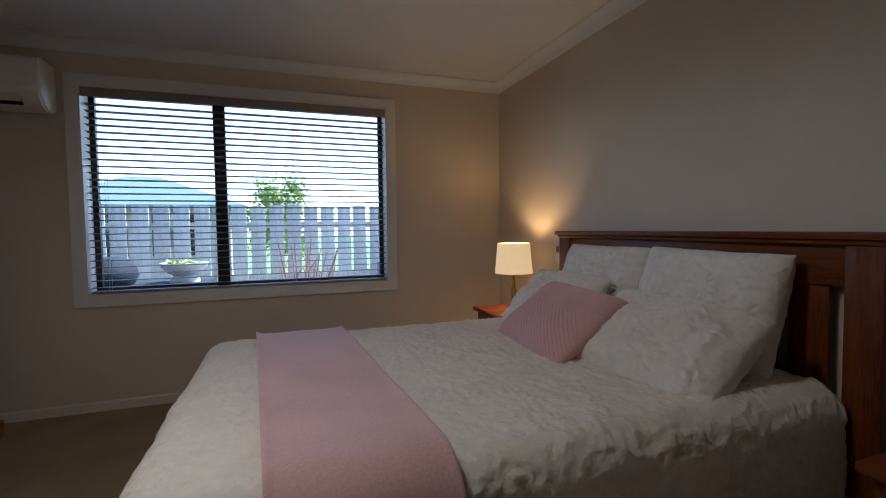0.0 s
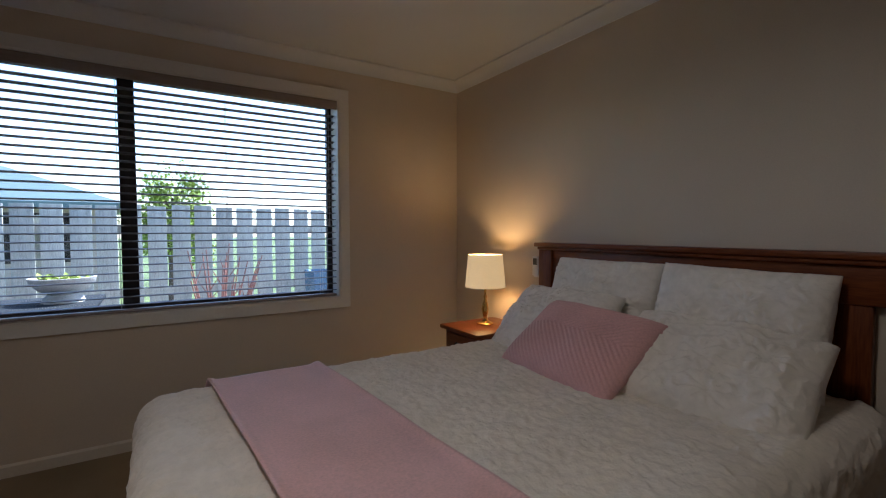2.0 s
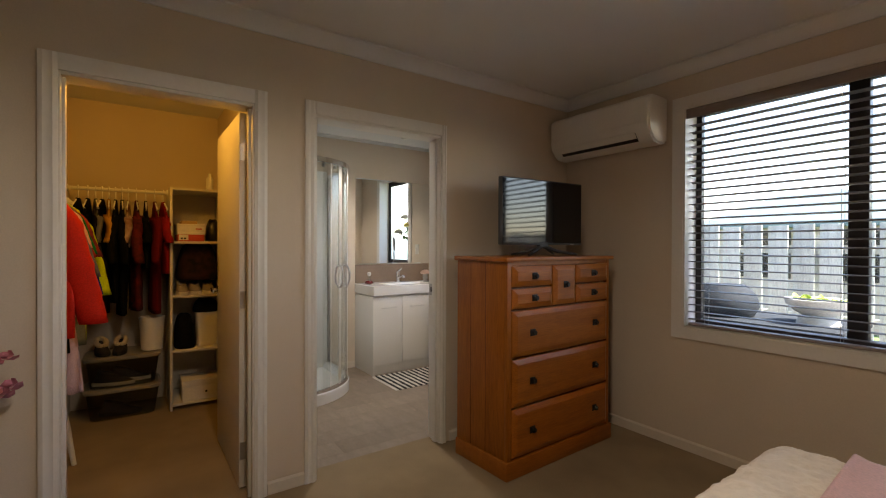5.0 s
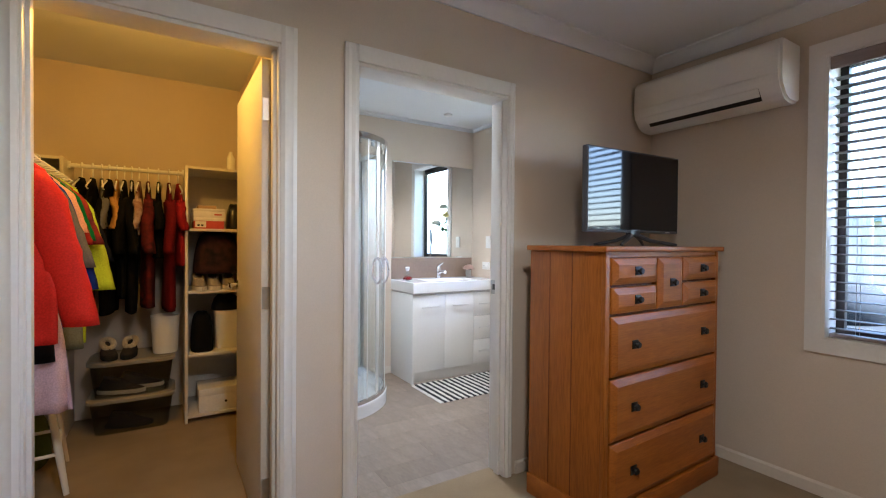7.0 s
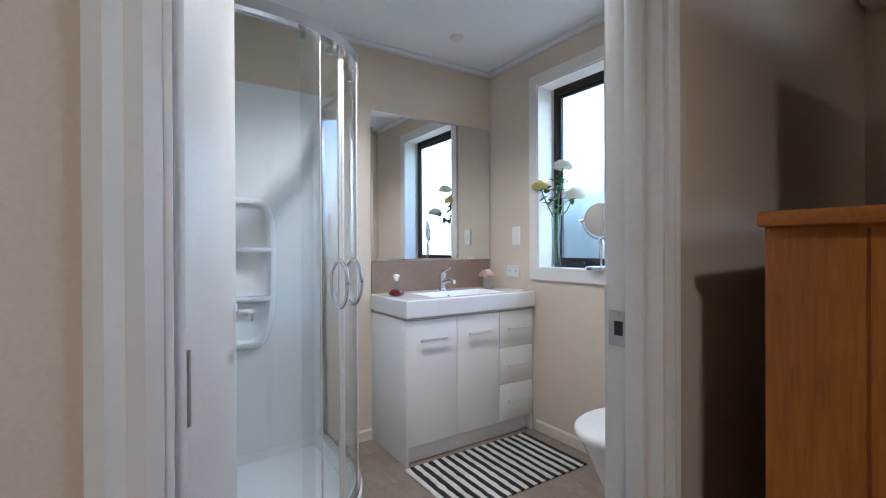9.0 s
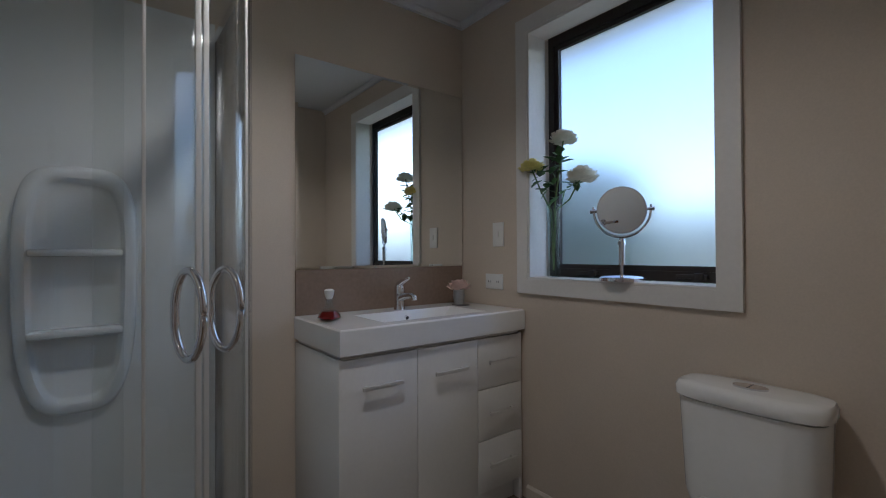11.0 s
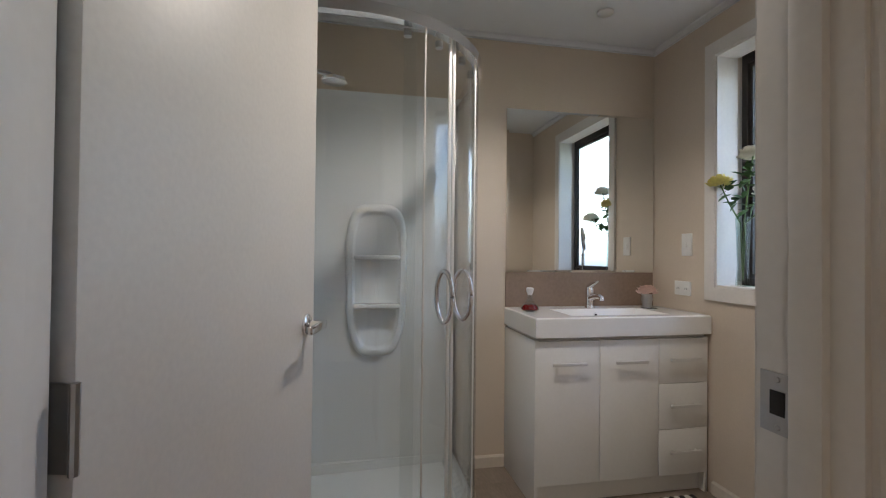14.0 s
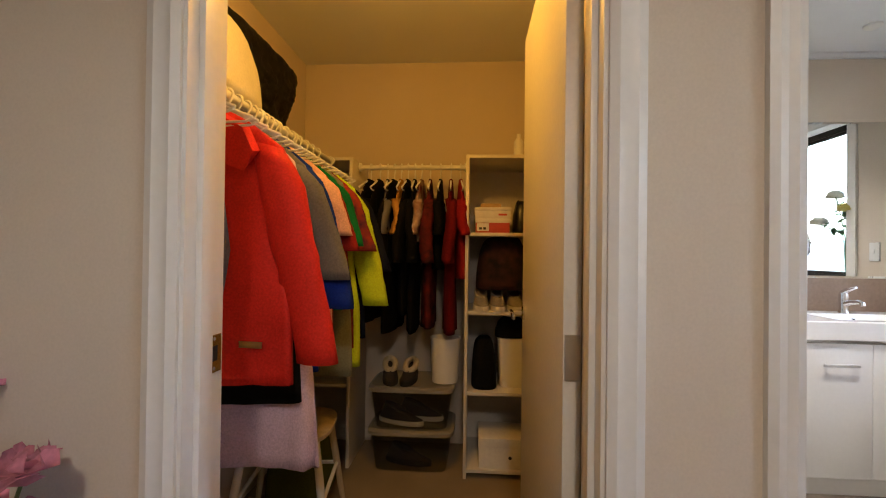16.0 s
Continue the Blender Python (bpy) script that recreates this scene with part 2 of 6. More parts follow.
def boxes(*args, bev=0.0):
    bm = bmesh.new()
    for a in args:
        box(bm, *a, bev=bev)
    return bm


def rings(bm, loops, closed=True, cap=True):
    rows = [[bm.verts.new(p) for p in lp] for lp in loops]
    n = len(rows[0])
    for a, b in zip(rows, rows[1:]):
        for i in range(n if closed else n - 1):
            j = (i + 1) % n
            bm.faces.new((a[i], a[j], b[j], b[i]))
    if cap and closed:
        bm.faces.new(rows[0][::-1])
        bm.faces.new(rows[-1])
    return bm


def tube(bm, pts, r, seg=8, cap=True):
    pts = [Vector(p) for p in pts]
    rad = r if isinstance(r, (list, tuple)) else [r] * len(pts)
    loops, side = [], None
    for i, p in enumerate(pts):
        d = (pts[min(i + 1, len(pts) - 1)] - pts[max(i - 1, 0)]).normalized()
        if side is None:
            side = d.orthogonal().normalized()
        side = (side - d * side.dot(d)).normalized()
        up = d.cross(side)
        loops.append([p + (side * math.cos(a) + up * math.sin(a)) * rad[i] for a in (2 * math.pi * k / seg for k in range(seg))])
    return rings(bm, loops, True, cap)


def lathe(bm, prof, seg=24, at=(0, 0, 0), cap=True):
    return rings(bm, [[(at[0] + r * math.cos(a), at[1] + r * math.sin(a), at[2] + z) for a in (2 * math.pi * k / seg for k in range(seg))] for r, z in prof], True, cap)


def prism(bm, outline, axis, a, b):
    """A flat outline of (u, v) pushed along an axis from a to b."""
    put = {"x": lambda u, v, w: (w, u, v), "y": lambda u, v, w: (u, w, v), "z": lambda u, v, w: (u, v, w)}[axis]
    return rings(bm, [[put(u, v, a) for u, v in outline], [put(u, v, b) for u, v in outline]])


def finish(name, bm, material, smooth=None):
    bmesh.ops.recalc_face_normals(bm, faces=bm.faces[:])
    me = bpy.data.meshes.new(name)
    bm.to_mesh(me)
    bm.free()
    me.materials.append(material)
    if smooth is not None:
        me.shade_smooth()
        if smooth < 180:
            me.set_sharp_from_angle(angle=radians(smooth))
    return new(name, me)


def part(name, bm, material, parent, label="", smooth=40):
    ob = finish(name, bm, material, smooth)
    ob.parent = parent
    if label:
        ob["label"] = label
    return ob


def thing(name, m, label, category, group="", kind=""):
    ob = new(name)
    ob.matrix_world = m
    ob.empty_display_size = 0.1
    return tagged(ob, label, category, group, kind)


def solid(name, bm, material, label, category, group="", kind="", m=None, smooth=40):
    ob = finish(name, bm, material, smooth)
    if m is not None:
        ob.matrix_world = m
    return tagged(ob, label, category, group, kind)


def structure(name, bm, material, label, category, smooth=40):
    return solid(name, bm, material, label, category, kind="structure", smooth=smooth)


# ---- shell of the place ----
XW, XE, YN, YS, H = -2.29, 1.645, 4.33, -0.7, 2.42
XI = -2.41
structure("floor", boxes((XI, XE + 0.1, YS - 0.1, YN, -0.12, 0)), CARPET, "beige cut-pile carpet on the bedroom floor", "floor")
structure("wardrobe_floor", boxes((-4.34, XI, 0.66, 2.1, -0.12, 0)), CARPET, "beige carpet on the walk-in wardrobe floor", "floor")
structure("ceiling", boxes((XI, XE + 0.1, YS - 0.1, YN + 0.16, H, H + 0.2)), CEIL, "flat white plaster bedroom ceiling", "ceiling")
structure("wardrobe_ceiling", boxes((-4.6, XI, 0.54, 2.15, 2.4, 2.62)), CEIL, "flat white wardrobe ceiling", "ceiling")
structure("bathroom_ceiling", boxes((-4.6, XI, 2.15, YN + 0.16, 2.4, 2.62)), CEIL, "flat white ensuite ceiling", "ceiling")

BW = (-1.362, 0.655, 0.768, 2.146)
EW = (-3.83, -3.022, 1.02, 2.17)
structure("wall_north", boxes(
    (-4.6, EW[0], YN, YN + 0.16, -0.4, 2.6), (EW[0], EW[1], YN, YN + 0.16, -0.4, EW[2]), (EW[0], EW[1], YN, YN + 0.16, EW[3], 2.6),
    (EW[1], BW[0], YN, YN + 0.16, -0.4, 2.6), (BW[0], BW[1], YN, YN + 0.16, -0.4, BW[2]), (BW[0], BW[1], YN, YN + 0.16, BW[3], 2.6),
    (BW[1], XE + 0.16, YN, YN + 0.16, -0.4, 2.6)), WALL, "beige painted wall with two windows", "wall")
structure("wall_east", boxes((XE, XE + 0.14, YS - 0.1, YN, -0.1, 2.6)), WALL, "beige painted wall behind the bed", "wall")
structure("wall_south", boxes((XI, XE, YS - 0.12, YS, -0.1, 2.6)), WALL, "beige painted bedroom wall", "wall")
WD, ED, DT = (1.228, 1.976), (2.289, 3.11), 1.985
structure("wall_west", boxes(
    (XI, XW, YS, WD[0], 0, 2.6), (XI, XW, WD[0], WD[1], DT, 2.6), (XI, XW, WD[1], ED[0], 0, 2.6),
    (XI, XW, ED[0], ED[1], DT, 2.6), (XI, XW, ED[1], YN, 0, 2.6)), WALL, "beige painted wall with two doorways", "wall")
structure("wardrobe_wall_south", boxes((-4.34, XI, 0.54, 0.66, 0, 2.4)), WALL, "cream painted wardrobe wall", "wall")
structure("wardrobe_wall_west", boxes((-4.5, -4.34, 0.54, 2.1, 0, 2.4)), WALL, "cream painted wardrobe back wall", "wall")
structure("wall_divider", boxes((-4.46, XI, 2.1, 2.2, 0, 2.4)), WALL, "painted wall between wardrobe and ensuite", "wall")
structure("bathroom_wall_west", boxes((-4.45, -4.31, 2.2, YN, 0, 2.4)), WALL, "beige painted ensuite wall behind the vanity", "wall")


def cornice(name, runs, top, size):
    s = size
    bm = bmesh.new()
    prof = [(0, 0), (s, 0), (s, -0.012), (0.75 * s, -0.2 * s), (0.42 * s, -0.42 * s), (0.2 * s, -0.75 * s), (0.012, -s), (0, -s)]
    for axis, base, sign, a, b in runs:
        prism(bm, [(base + sign * u, top + v) for u, v in prof], axis, a, b)
    return structure(name, bm, CEIL, "white coved plaster cornice", "cornice", smooth=30)


# axis of the run, wall face, way into the room, ends
cornice("cornice", [("x", YN, -1, XW + 0.002, XE - 0.002), ("y", XE, -1, YS, YN - 0.001), ("y", XW, 1, YS, YN - 0.001)], H - 0.001, 0.075)
cornice("bathroom_cornice", [("x", YN, -1, -4.308, XI - 0.002), ("y", -4.31, 1, 2.202, YN - 0.001)], 2.399, 0.03)


def skirting(name, runs):
    bm = bmesh.new()
    prof = [(0, 0), (0.012, 0), (0.012, 0.055), (0.004, 0.065), (0, 0.065)]
    for axis, base, sign, a, b in runs:
        prism(bm, [(base + sign * u, v + 0.001) for u, v in prof], axis, a, b)
    return structure(name, bm, SKIRT, "low cream painted skirting board", "skirting", smooth=30)


skirting("baseboard", [("x", YN, -1, XW, XE), ("y", XE, -1, YS, YN - 0.012), ("y", XW, 1, ED[1] + 0.07, YN - 0.012), ("y", XW, 1, WD[1] + 0.064, ED[0] - 0.06), ("y", XW, 1, YS, WD[0] - 0.08), ("x", YS, 1, XW, XE)])
skirting("bathroom_baseboard", [("x", YN, -1, -3.85, XI), ("y", -4.31, 1, 3.13, 3.4)])


def doorway(name, y0, y1, o0, o1, label):
    """Lining, stops and moulded architraves of a doorway, y0 to y1 clear and o0 to o1 over the trim."""
    top = 2.05
    d = thing(name, pose(0, 0, 0), label, "door frame", kind="structure")
    for nm, a, b in (("architrave", o0, y0), ("architrave", y1, o1)):
        bm = bmesh.new()
        w = b - a
        flip = a == o0
        prof = [(0, 0), (0, 0.013), (0.25, 0.018), (0.5, 0.014), (0.75, 0.018), (1, 0.012), (1, 0)]
        prism(bm, [(XW + t, (a + w * u) if flip else (b - w * u)) for u, t in prof], "z", 0.0, top)
        part(nm, bm, TRIM, d, smooth=30)
    bm = boxes((XW, XW + 0.016, o0, o1, top, top + 0.001), (XW, XW + 0.0165, y0, y1, DT - 0.003, top))
    part("head_architrave", bm, TRIM, d)
    part("jamb", boxes((XI - 0.004, XW + 0.004, y0 - 0.001, y0 + 0.008, 0, DT), (XI + 0.05, XI + 0.09, y0 + 0.008, y0 + 0.02, 0, DT), bev=0.001), TRIM, d)
    part("jamb", boxes((XI - 0.004, XW + 0.004, y1 - 0.008, y1 + 0.001, 0, DT), (XI + 0.05, XI + 0.09, y1 - 0.02, y1 - 0.008, 0, DT), bev=0.001), TRIM, d)
    part("head_jamb", boxes((XI - 0.004, XW + 0.004, y0 + 0.008, y1 - 0.008, DT - 0.018, DT), bev=0.001), TRIM, d)
    part("inner_architrave", boxes((XI - 0.014, XI - 0.002, o0, y0, 0, top), (XI - 0.014, XI - 0.002, y1, o1, 0, top), (XI - 0.014, XI - 0.002, y0, y1, DT, top)), TRIM, d)
    return d


wd = doorway("door_frame_1", WD[0], WD[1], 1.165, 2.038, "white moulded frame of the wardrobe doorway")
ed = doorway("door_frame_2", ED[0], ED[1], 2.231, 3.148, "white moulded frame of the ensuite doorway")


def strike(parent, y, sign, m):
    bm = boxes((XI + 0.004, XI + 0.052, y, y + sign * 0.002, 0.95, 1.025) if sign > 0 else (XI + 0.004, XI + 0.052, y - 0.002, y, 0.95, 1.025))
    s = part("strike_plate", bm, m, parent, "steel strike plate")
    yy = (y + 0.0022, y + 0.003) if sign > 0 else (y - 0.003, y - 0.0022)
    part("latch_hole", boxes((XI + 0.018, XI + 0.038, *yy, 0.973, 1.003)), BLACKP, s)
    for z in (0.958, 1.017):
        bm = bmesh.new()
        lathe(bm, [(0.004, 0), (0.003, 0.001)], 8)
        bmesh.ops.rotate(bm, verts=bm.verts[:], matrix=Matrix.Rotation(radians(-90 * sign), 3, "X"))
        bmesh.ops.translate(bm, verts=bm.verts[:], vec=(XI + 0.028, y + sign * 0.002, z))
        part("screw", bm, STEEL, s)


strike(wd, WD[0] + 0.008, 1, BRASS)
strike(ed, ED[1] - 0.008, -1, STEEL)


def door_leaf(name, hinge, turn, length, label, side):
    """A flush door from its hinge along -x, turned about it; side: where its thickness lies."""
    d = thing(name, pose(hinge[0], hinge[1], 0, 0, 0, turn), label, "door", kind="structure")
    y0, y1 = (0, 0.036) if side > 0 else (-0.036, 0)
    part("leaf", boxes((-length, 0, y0, y1, 0.008, 1.965), bev=0.0015), DOORP, d)
    for z in (0.2, 0.99, 1.76):
        hg = part("hinge", boxes((0.001, 0.004, y0 + 0.003, y1 - 0.003, z - 0.045, z + 0.045), (-0.001, 0.001, y0 + 0.003, y1 - 0.003, z - 0.045, z + 0.045)), STEEL, d, "steel butt hinge")
        bm = bmesh.new()
        yk = y0 - 0.004 if side > 0 else y1 + 0.004
        tube(bm, [(0.004, yk, z - 0.046), (0.004, yk, z + 0.046)], 0.005, 8)
        part("knuckle", bm, STEEL, hg)
    for s in (-1, 1):
        yf = y0 if s < 0 else y1
        bm = bmesh.new()
        lathe(bm, [(0.026, 0), (0.026, 0.006), (0.022, 0.009)], 20)
        tube(bm, [(0, 0, 0.008), (0, 0, 0.045)], 0.009, 12)
        bmesh.ops.rotate(bm, verts=bm.verts[:], matrix=Matrix.Rotation(radians(-90 * s), 3, "X"))
        bmesh.ops.translate(bm, verts=bm.verts[:], vec=(-length + 0.06, yf, 0.99))
        box(bm, -length + 0.05, -length + 0.165, min(yf + s * 0.04, yf + s * 0.052), max(yf + s * 0.04, yf + s * 0.052), 0.98, 1.001, 0.004)
        part("lever_handle", bm, CHROME, d, "chrome lever handle")
    part("latch_plate", boxes((-length - 0.0015, -length, y0 + 0.008, y1 - 0.008, 0.94, 1.05)), STEEL, d)
    return d


door_leaf("door_1", (XI - 0.012, 1.968), 0, 0.73, "plain cream flush door, open into the wardrobe", -1)
door_leaf("door_2", (XI - 0.016, 2.312), -13, 0.735, "plain white flush door, open into the ensuite", -1)


# ---- windows ----
def window_trim(parent, x0, x1, z0, z1, ox0, ox1, oz0, oz1, depth):
    y = YN
    part("window_trim", boxes((ox0, ox1, y - 0.016, y - 0.001, z1, oz1), (ox0, ox1, y - 0.016, y - 0.001, oz0, z0), (ox0, x0, y - 0.016, y - 0.001, z0, z1), (x1, ox1, y - 0.016, y - 0.001, z0, z1)), TRIM, parent, "white painted architrave")
    t = 0.012
    part("reveal", boxes((x0, x0 + t, y - 0.012, y + depth, z0, z1), (x1 - t, x1, y - 0.012, y + depth, z0, z1), (x0 + t, x1 - t, y - 0.012, y + depth, z1 - t, z1)), TRIM, parent)
    part("window_sill", boxes((x0 + t, x1 - t, y - 0.014, y + depth, z0, z0 + t), bev=0.002), TRIM, parent, "white painted sill")


w1 = thing("window_1", pose(0, 0, 0), "wide dark-framed sliding window behind a slatted blind", "window", kind="structure")
window_trim(w1, *BW, -1.43, 0.722, 0.702, 2.213, 0.13)
fy0, fy1 = YN + 0.13, YN + 0.165
part("window_frame", boxes((BW[0], BW[0] + 0.045, fy0, fy1, BW[2], BW[3]), (BW[1] - 0.045, BW[1], fy0, fy1, BW[2], BW[3]), (BW[0] + 0.045, BW[1] - 0.045, fy0, fy1, BW[2], BW[2] + 0.045), (BW[0] + 0.045, BW[1] - 0.045, fy0, fy1, BW[3] - 0.04, BW[3])), BRONZE, w1, "dark bronze aluminium frame")
part("mullion", boxes((-0.6, -0.52, fy0 - 0.02, fy1, BW[2] + 0.045, BW[3] - 0.04), bev=0.003), BRONZE, w1)
for a, b in ((BW[0] + 0.045, -0.6), (-0.52, BW[1] - 0.045)):
    p = part("pane", boxes((a, b, fy0 + 0.024, fy0 + 0.028, BW[2] + 0.045, BW[3] - 0.04)), PANE, w1)
    p.visible_shadow = False

blind = thing("venetian_blind", pose((BW[0] + BW[1]) / 2, YN + 0.05, 0), "taupe wooden venetian blind with open slats in the window", "blind")
half = (BW[1] - BW[0]) / 2 - 0.018
part("valance", boxes((-half - 0.004, half + 0.004, -0.058, -0.042, 2.074, 2.133), (-half, half, -0.04, 0.03, 2.094, 2.133), bev=0.003), VALANCE, blind, "taupe valance board")
bm = bmesh.new()
prof = [(-0.025, -0.0035), (-0.012, 0.0), (0, 0.0013), (0.012, 0.0), (0.025, -0.0035), (0.025, -0.0065), (0.012, -0.003), (0, -0.0017), (-0.012, -0.003), (-0.025, -0.0065)]
prism(bm, prof, "x", -half, half)
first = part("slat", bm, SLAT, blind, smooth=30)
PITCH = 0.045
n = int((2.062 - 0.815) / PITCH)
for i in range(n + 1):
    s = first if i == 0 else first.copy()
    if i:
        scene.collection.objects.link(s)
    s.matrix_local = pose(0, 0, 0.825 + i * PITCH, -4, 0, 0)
part("bottom_rail", boxes((-half, half, -0.026, 0.026, 0.782, 0.798), bev=0.004), VALANCE, blind)
for x in (-half + 0.1, -0.25, 0.3, half - 0.1):
    for y in (-0.027, 0.027):
        bm = bmesh.new()
        tube(bm, [(x, y, 0.79), (x, y, 2.1)], 0.0012, 5)
        part("ladder_cord", bm, CORD, blind)
bm = bmesh.new()
tube(bm, [(half - 0.06, -0.062, 2.08), (half - 0.06, -0.062, 1.3)], 0.0016, 5)
lathe(bm, [(0.002, 0.03), (0.007, 0.02), (0.008, 0), (0.005, -0.008)], 10, (half - 0.06, -0.062, 1.28))
part("pull_cord", bm, CORD, blind)

w2 = thing("window_2", pose(0, 0, 0), "frosted awning window with a dark bronze frame", "window", kind="structure")
window_trim(w2, *EW, -3.895, -2.957, 0.955, 2.237, 0.105)
part("window_frame", boxes((EW[0] + 0.012, EW[0] + 0.042, fy0, fy1, EW[2] + 0.012, EW[3]), (EW[1] - 0.03, EW[1] - 0.012, fy0, fy1, EW[2] + 0.012, EW[3]), (EW[0] + 0.042, EW[1] - 0.03, fy0, fy1, EW[2] + 0.012, EW[2] + 0.05), (EW[0] + 0.042, EW[1] - 0.03, fy0, fy1, EW[3] - 0.045, EW[3])), BRONZE, w2, "dark bronze aluminium frame")
part("sash", boxes((EW[0] + 0.042, EW[0] + 0.062, fy0 + 0.012, fy1, EW[2] + 0.05, EW[3] - 0.045), (EW[1] - 0.042, EW[1] - 0.03, fy0 + 0.012, fy1, EW[2] + 0.05, EW[3] - 0.045), (EW[0] + 0.062, EW[1] - 0.042, fy0 + 0.012, fy1, EW[2] + 0.05, EW[2] + 0.07), (EW[0] + 0.062, EW[1] - 0.042, fy0 + 0.012, fy1, EW[3] - 0.065, EW[3] - 0.045)), BRONZE, w2)
p = part("pane", boxes((EW[0] + 0.062, EW[1] - 0.042, fy0 + 0.03, fy0 + 0.034, EW[2] + 0.07, EW[3] - 0.065)), FROST, w2, "frosted glass")
p.visible_shadow = False
for x in (EW[0] + 0.17, EW[1] - 0.2):
    part("window_latch", boxes((x, x + 0.11, fy0 - 0.014, fy0, EW[2] + 0.026, EW[2] + 0.04), (x + 0.07, x + 0.1, fy0 - 0.026, fy0 - 0.01, EW[2] + 0.02, EW[2] + 0.046), bev=0.002), BRONZE, w2)


# ---- bedroom ----
def bed():
    b = thing("bed_frame", pose(0, 2.465, 0), "stained pine bed with a tall slatted headboard", "bed")
    part("cap_rail", boxes((1.545, 1.642, -0.875, 0.87, 1.14, 1.165), (1.56, 1.64, -0.86, 0.855, 1.122, 1.14), bev=0.006), REDWOOD, b)
    part("top_rail", boxes((1.585, 1.632, -0.746, 0.746, 0.985, 1.122), bev=0.004), REDWOOD, b)
    part("lower_rail", boxes((1.585, 1.632, -0.746, 0.746, 0.3, 0.48), bev=0.004), REDWOOD, b)
    for y in (-0.85, 0.745):
        part("post", boxes((1.57, 1.638, y, y + 0.105, 0, 1.122), bev=0.004), REDWOODV, b)
    for i in range(7):
        y = -0.69 + i * 0.2085
        part("headboard_slat", boxes((1.596, 1.622, y, y + 0.13, 0.48, 0.985), bev=0.003), REDWOODV, b)
    for y in (-0.66, 0.635):
        part("side_rail", boxes((-0.42, 1.58, y, y + 0.025, 0.2, 0.36), bev=0.003), REDWOOD, b)
    part("foot_rail", boxes((-0.44, -0.415, -0.66, 0.66, 0.2, 0.36), bev=0.003), REDWOOD, b)
    for y in (-0.66, 0.59):
        part("leg", boxes((-0.43, -0.36, y, y + 0.07, 0, 0.2), bev=0.003), REDWOODV, b)
    m = thing("mattress", pose(0, 2.45, 0.36), "white mattress hidden under the bedspread", "mattress")
    part("mattress_body", boxes((-0.41, 1.56, -0.64, 0.64, 0.0, 0.255), bev=0.04), LINEN, m)


bed()
RX0, RX1, RY0, RY1, RR, TOPZ = -0.395, 1.56, 1.795, 3.105, 0.09, 0.65


def drape(s, t, off):
    """Where a cloth's point (s, t) comes to lie over the mattress, off metres above it."""
    cx, cy = min(max(s, RX0), RX1), min(max(t, RY0), RY1)
    d = Vector((s - cx, t - cy))
    length = d.length
    r = RR + off
    if length < 1e-6:
        return Vector((cx, cy, TOPZ + off)), Vector((0, 0, 1))
    d /= length
    a = min(length / r, math.pi / 2)
    over = max(0.0, length - r * math.pi / 2)
    out = r * math.sin(a) + over * 0.015
    nrm = Vector((d.x * math.sin(a), d.y * math.sin(a), math.cos(a)))
    return Vector((cx + d.x * out, cy + d.y * out, TOPZ - RR + r * math.cos(a) - over)), nrm


def cloth(bm, s0, s1, t0, t1, ns, nt, off, bumps, thick=0.006):
    top, low = [], []
    for i in range(ns + 1):
        a, b = [], []
        for j in range(nt + 1):
            s, t = s0 + (s1 - s0) * i / ns, t0 + (t1 - t0) * j / nt
            p, nrm = drape(s, t, off)
            h = bumps(s, t)
            if p.z < 0.03:
                p.z = 0.03
            a.append(bm.verts.new(p + nrm * h))
            b.append(bm.verts.new(p + nrm * (h - thick)))
        top.append(a)
        low.append(b)
    for i in range(ns):
        for j in range(nt):
            bm.faces.new((top[i][j], top[i + 1][j], top[i + 1][j + 1], top[i][j + 1]))
            bm.faces.new((low[i][j], low[i][j + 1], low[i + 1][j + 1], low[i + 1][j]))
    for i in range(ns):
        bm.faces.new((top[i][0], low[i][0], low[i + 1][0], top[i + 1][0]))
        bm.faces.new((top[i][nt], top[i + 1][nt], low[i + 1][nt], low[i][nt]))
    for j in range(nt):
        bm.faces.new((top[0][j], top[0][j + 1], low[0][j + 1], low[0][j]))
        bm.faces.new((top[ns][j], low[ns][j], low[ns][j + 1], top[ns][j + 1]))
    return bm


def rosette(x, y, cell, seed):
    """Raised stitched petals about one centre in each cell, 0 to 1."""
    i, j = math.floor(x / cell), math.floor(y / cell)
    cx = (i + 0.5 + 0.22 * math.sin(i * 7.1 + j * 3.3 + seed)) * cell
    cy = (j + 0.5 + 0.22 * math.sin(i * 2.7 + j * 9.4 + seed)) * cell
    r = math.hypot(x - cx, y - cy) / (cell * 0.46)
    if r >= 1:
        return 0.0
    a = math.atan2(y - cy, x - cx)
    return abs(math.cos(a * 5 + seed + i)) ** 0.6 * math.sin(math.pi * min(1, r * 1.02)) ** 0.7


def puckers(s, t):
    p = Vector((s, t, 0.3))
    w = Vector((noise.noise(p * 9), noise.noise(p * 9 + Vector((7, 3, 1))), 0)) * 0.05
    q = p + w
    fine = 1 - abs(noise.noise(Vector((q.x * 11, q.y * 24, 2))))
    cross = 1 - abs(noise.noise(Vector((q.x * 26 + 5, q.y * 13, 7))))
    return 0.008 * fine ** 2 + 0.004 * cross ** 2 + 0.0045 * rosette(s, t, 0.2, 1.0) + 0.004 * noise.noise(q * 40) + 0.01 * noise.noise(p * 2.5)


bm = cloth(bmesh.new(), -0.96, 1.545, 1.26, 3.64, 300, 285, 0.008, puckers)
solid("bedspread", bm, QUILT, "cream quilted bedspread draped over the bed", "bedspread", smooth=180)


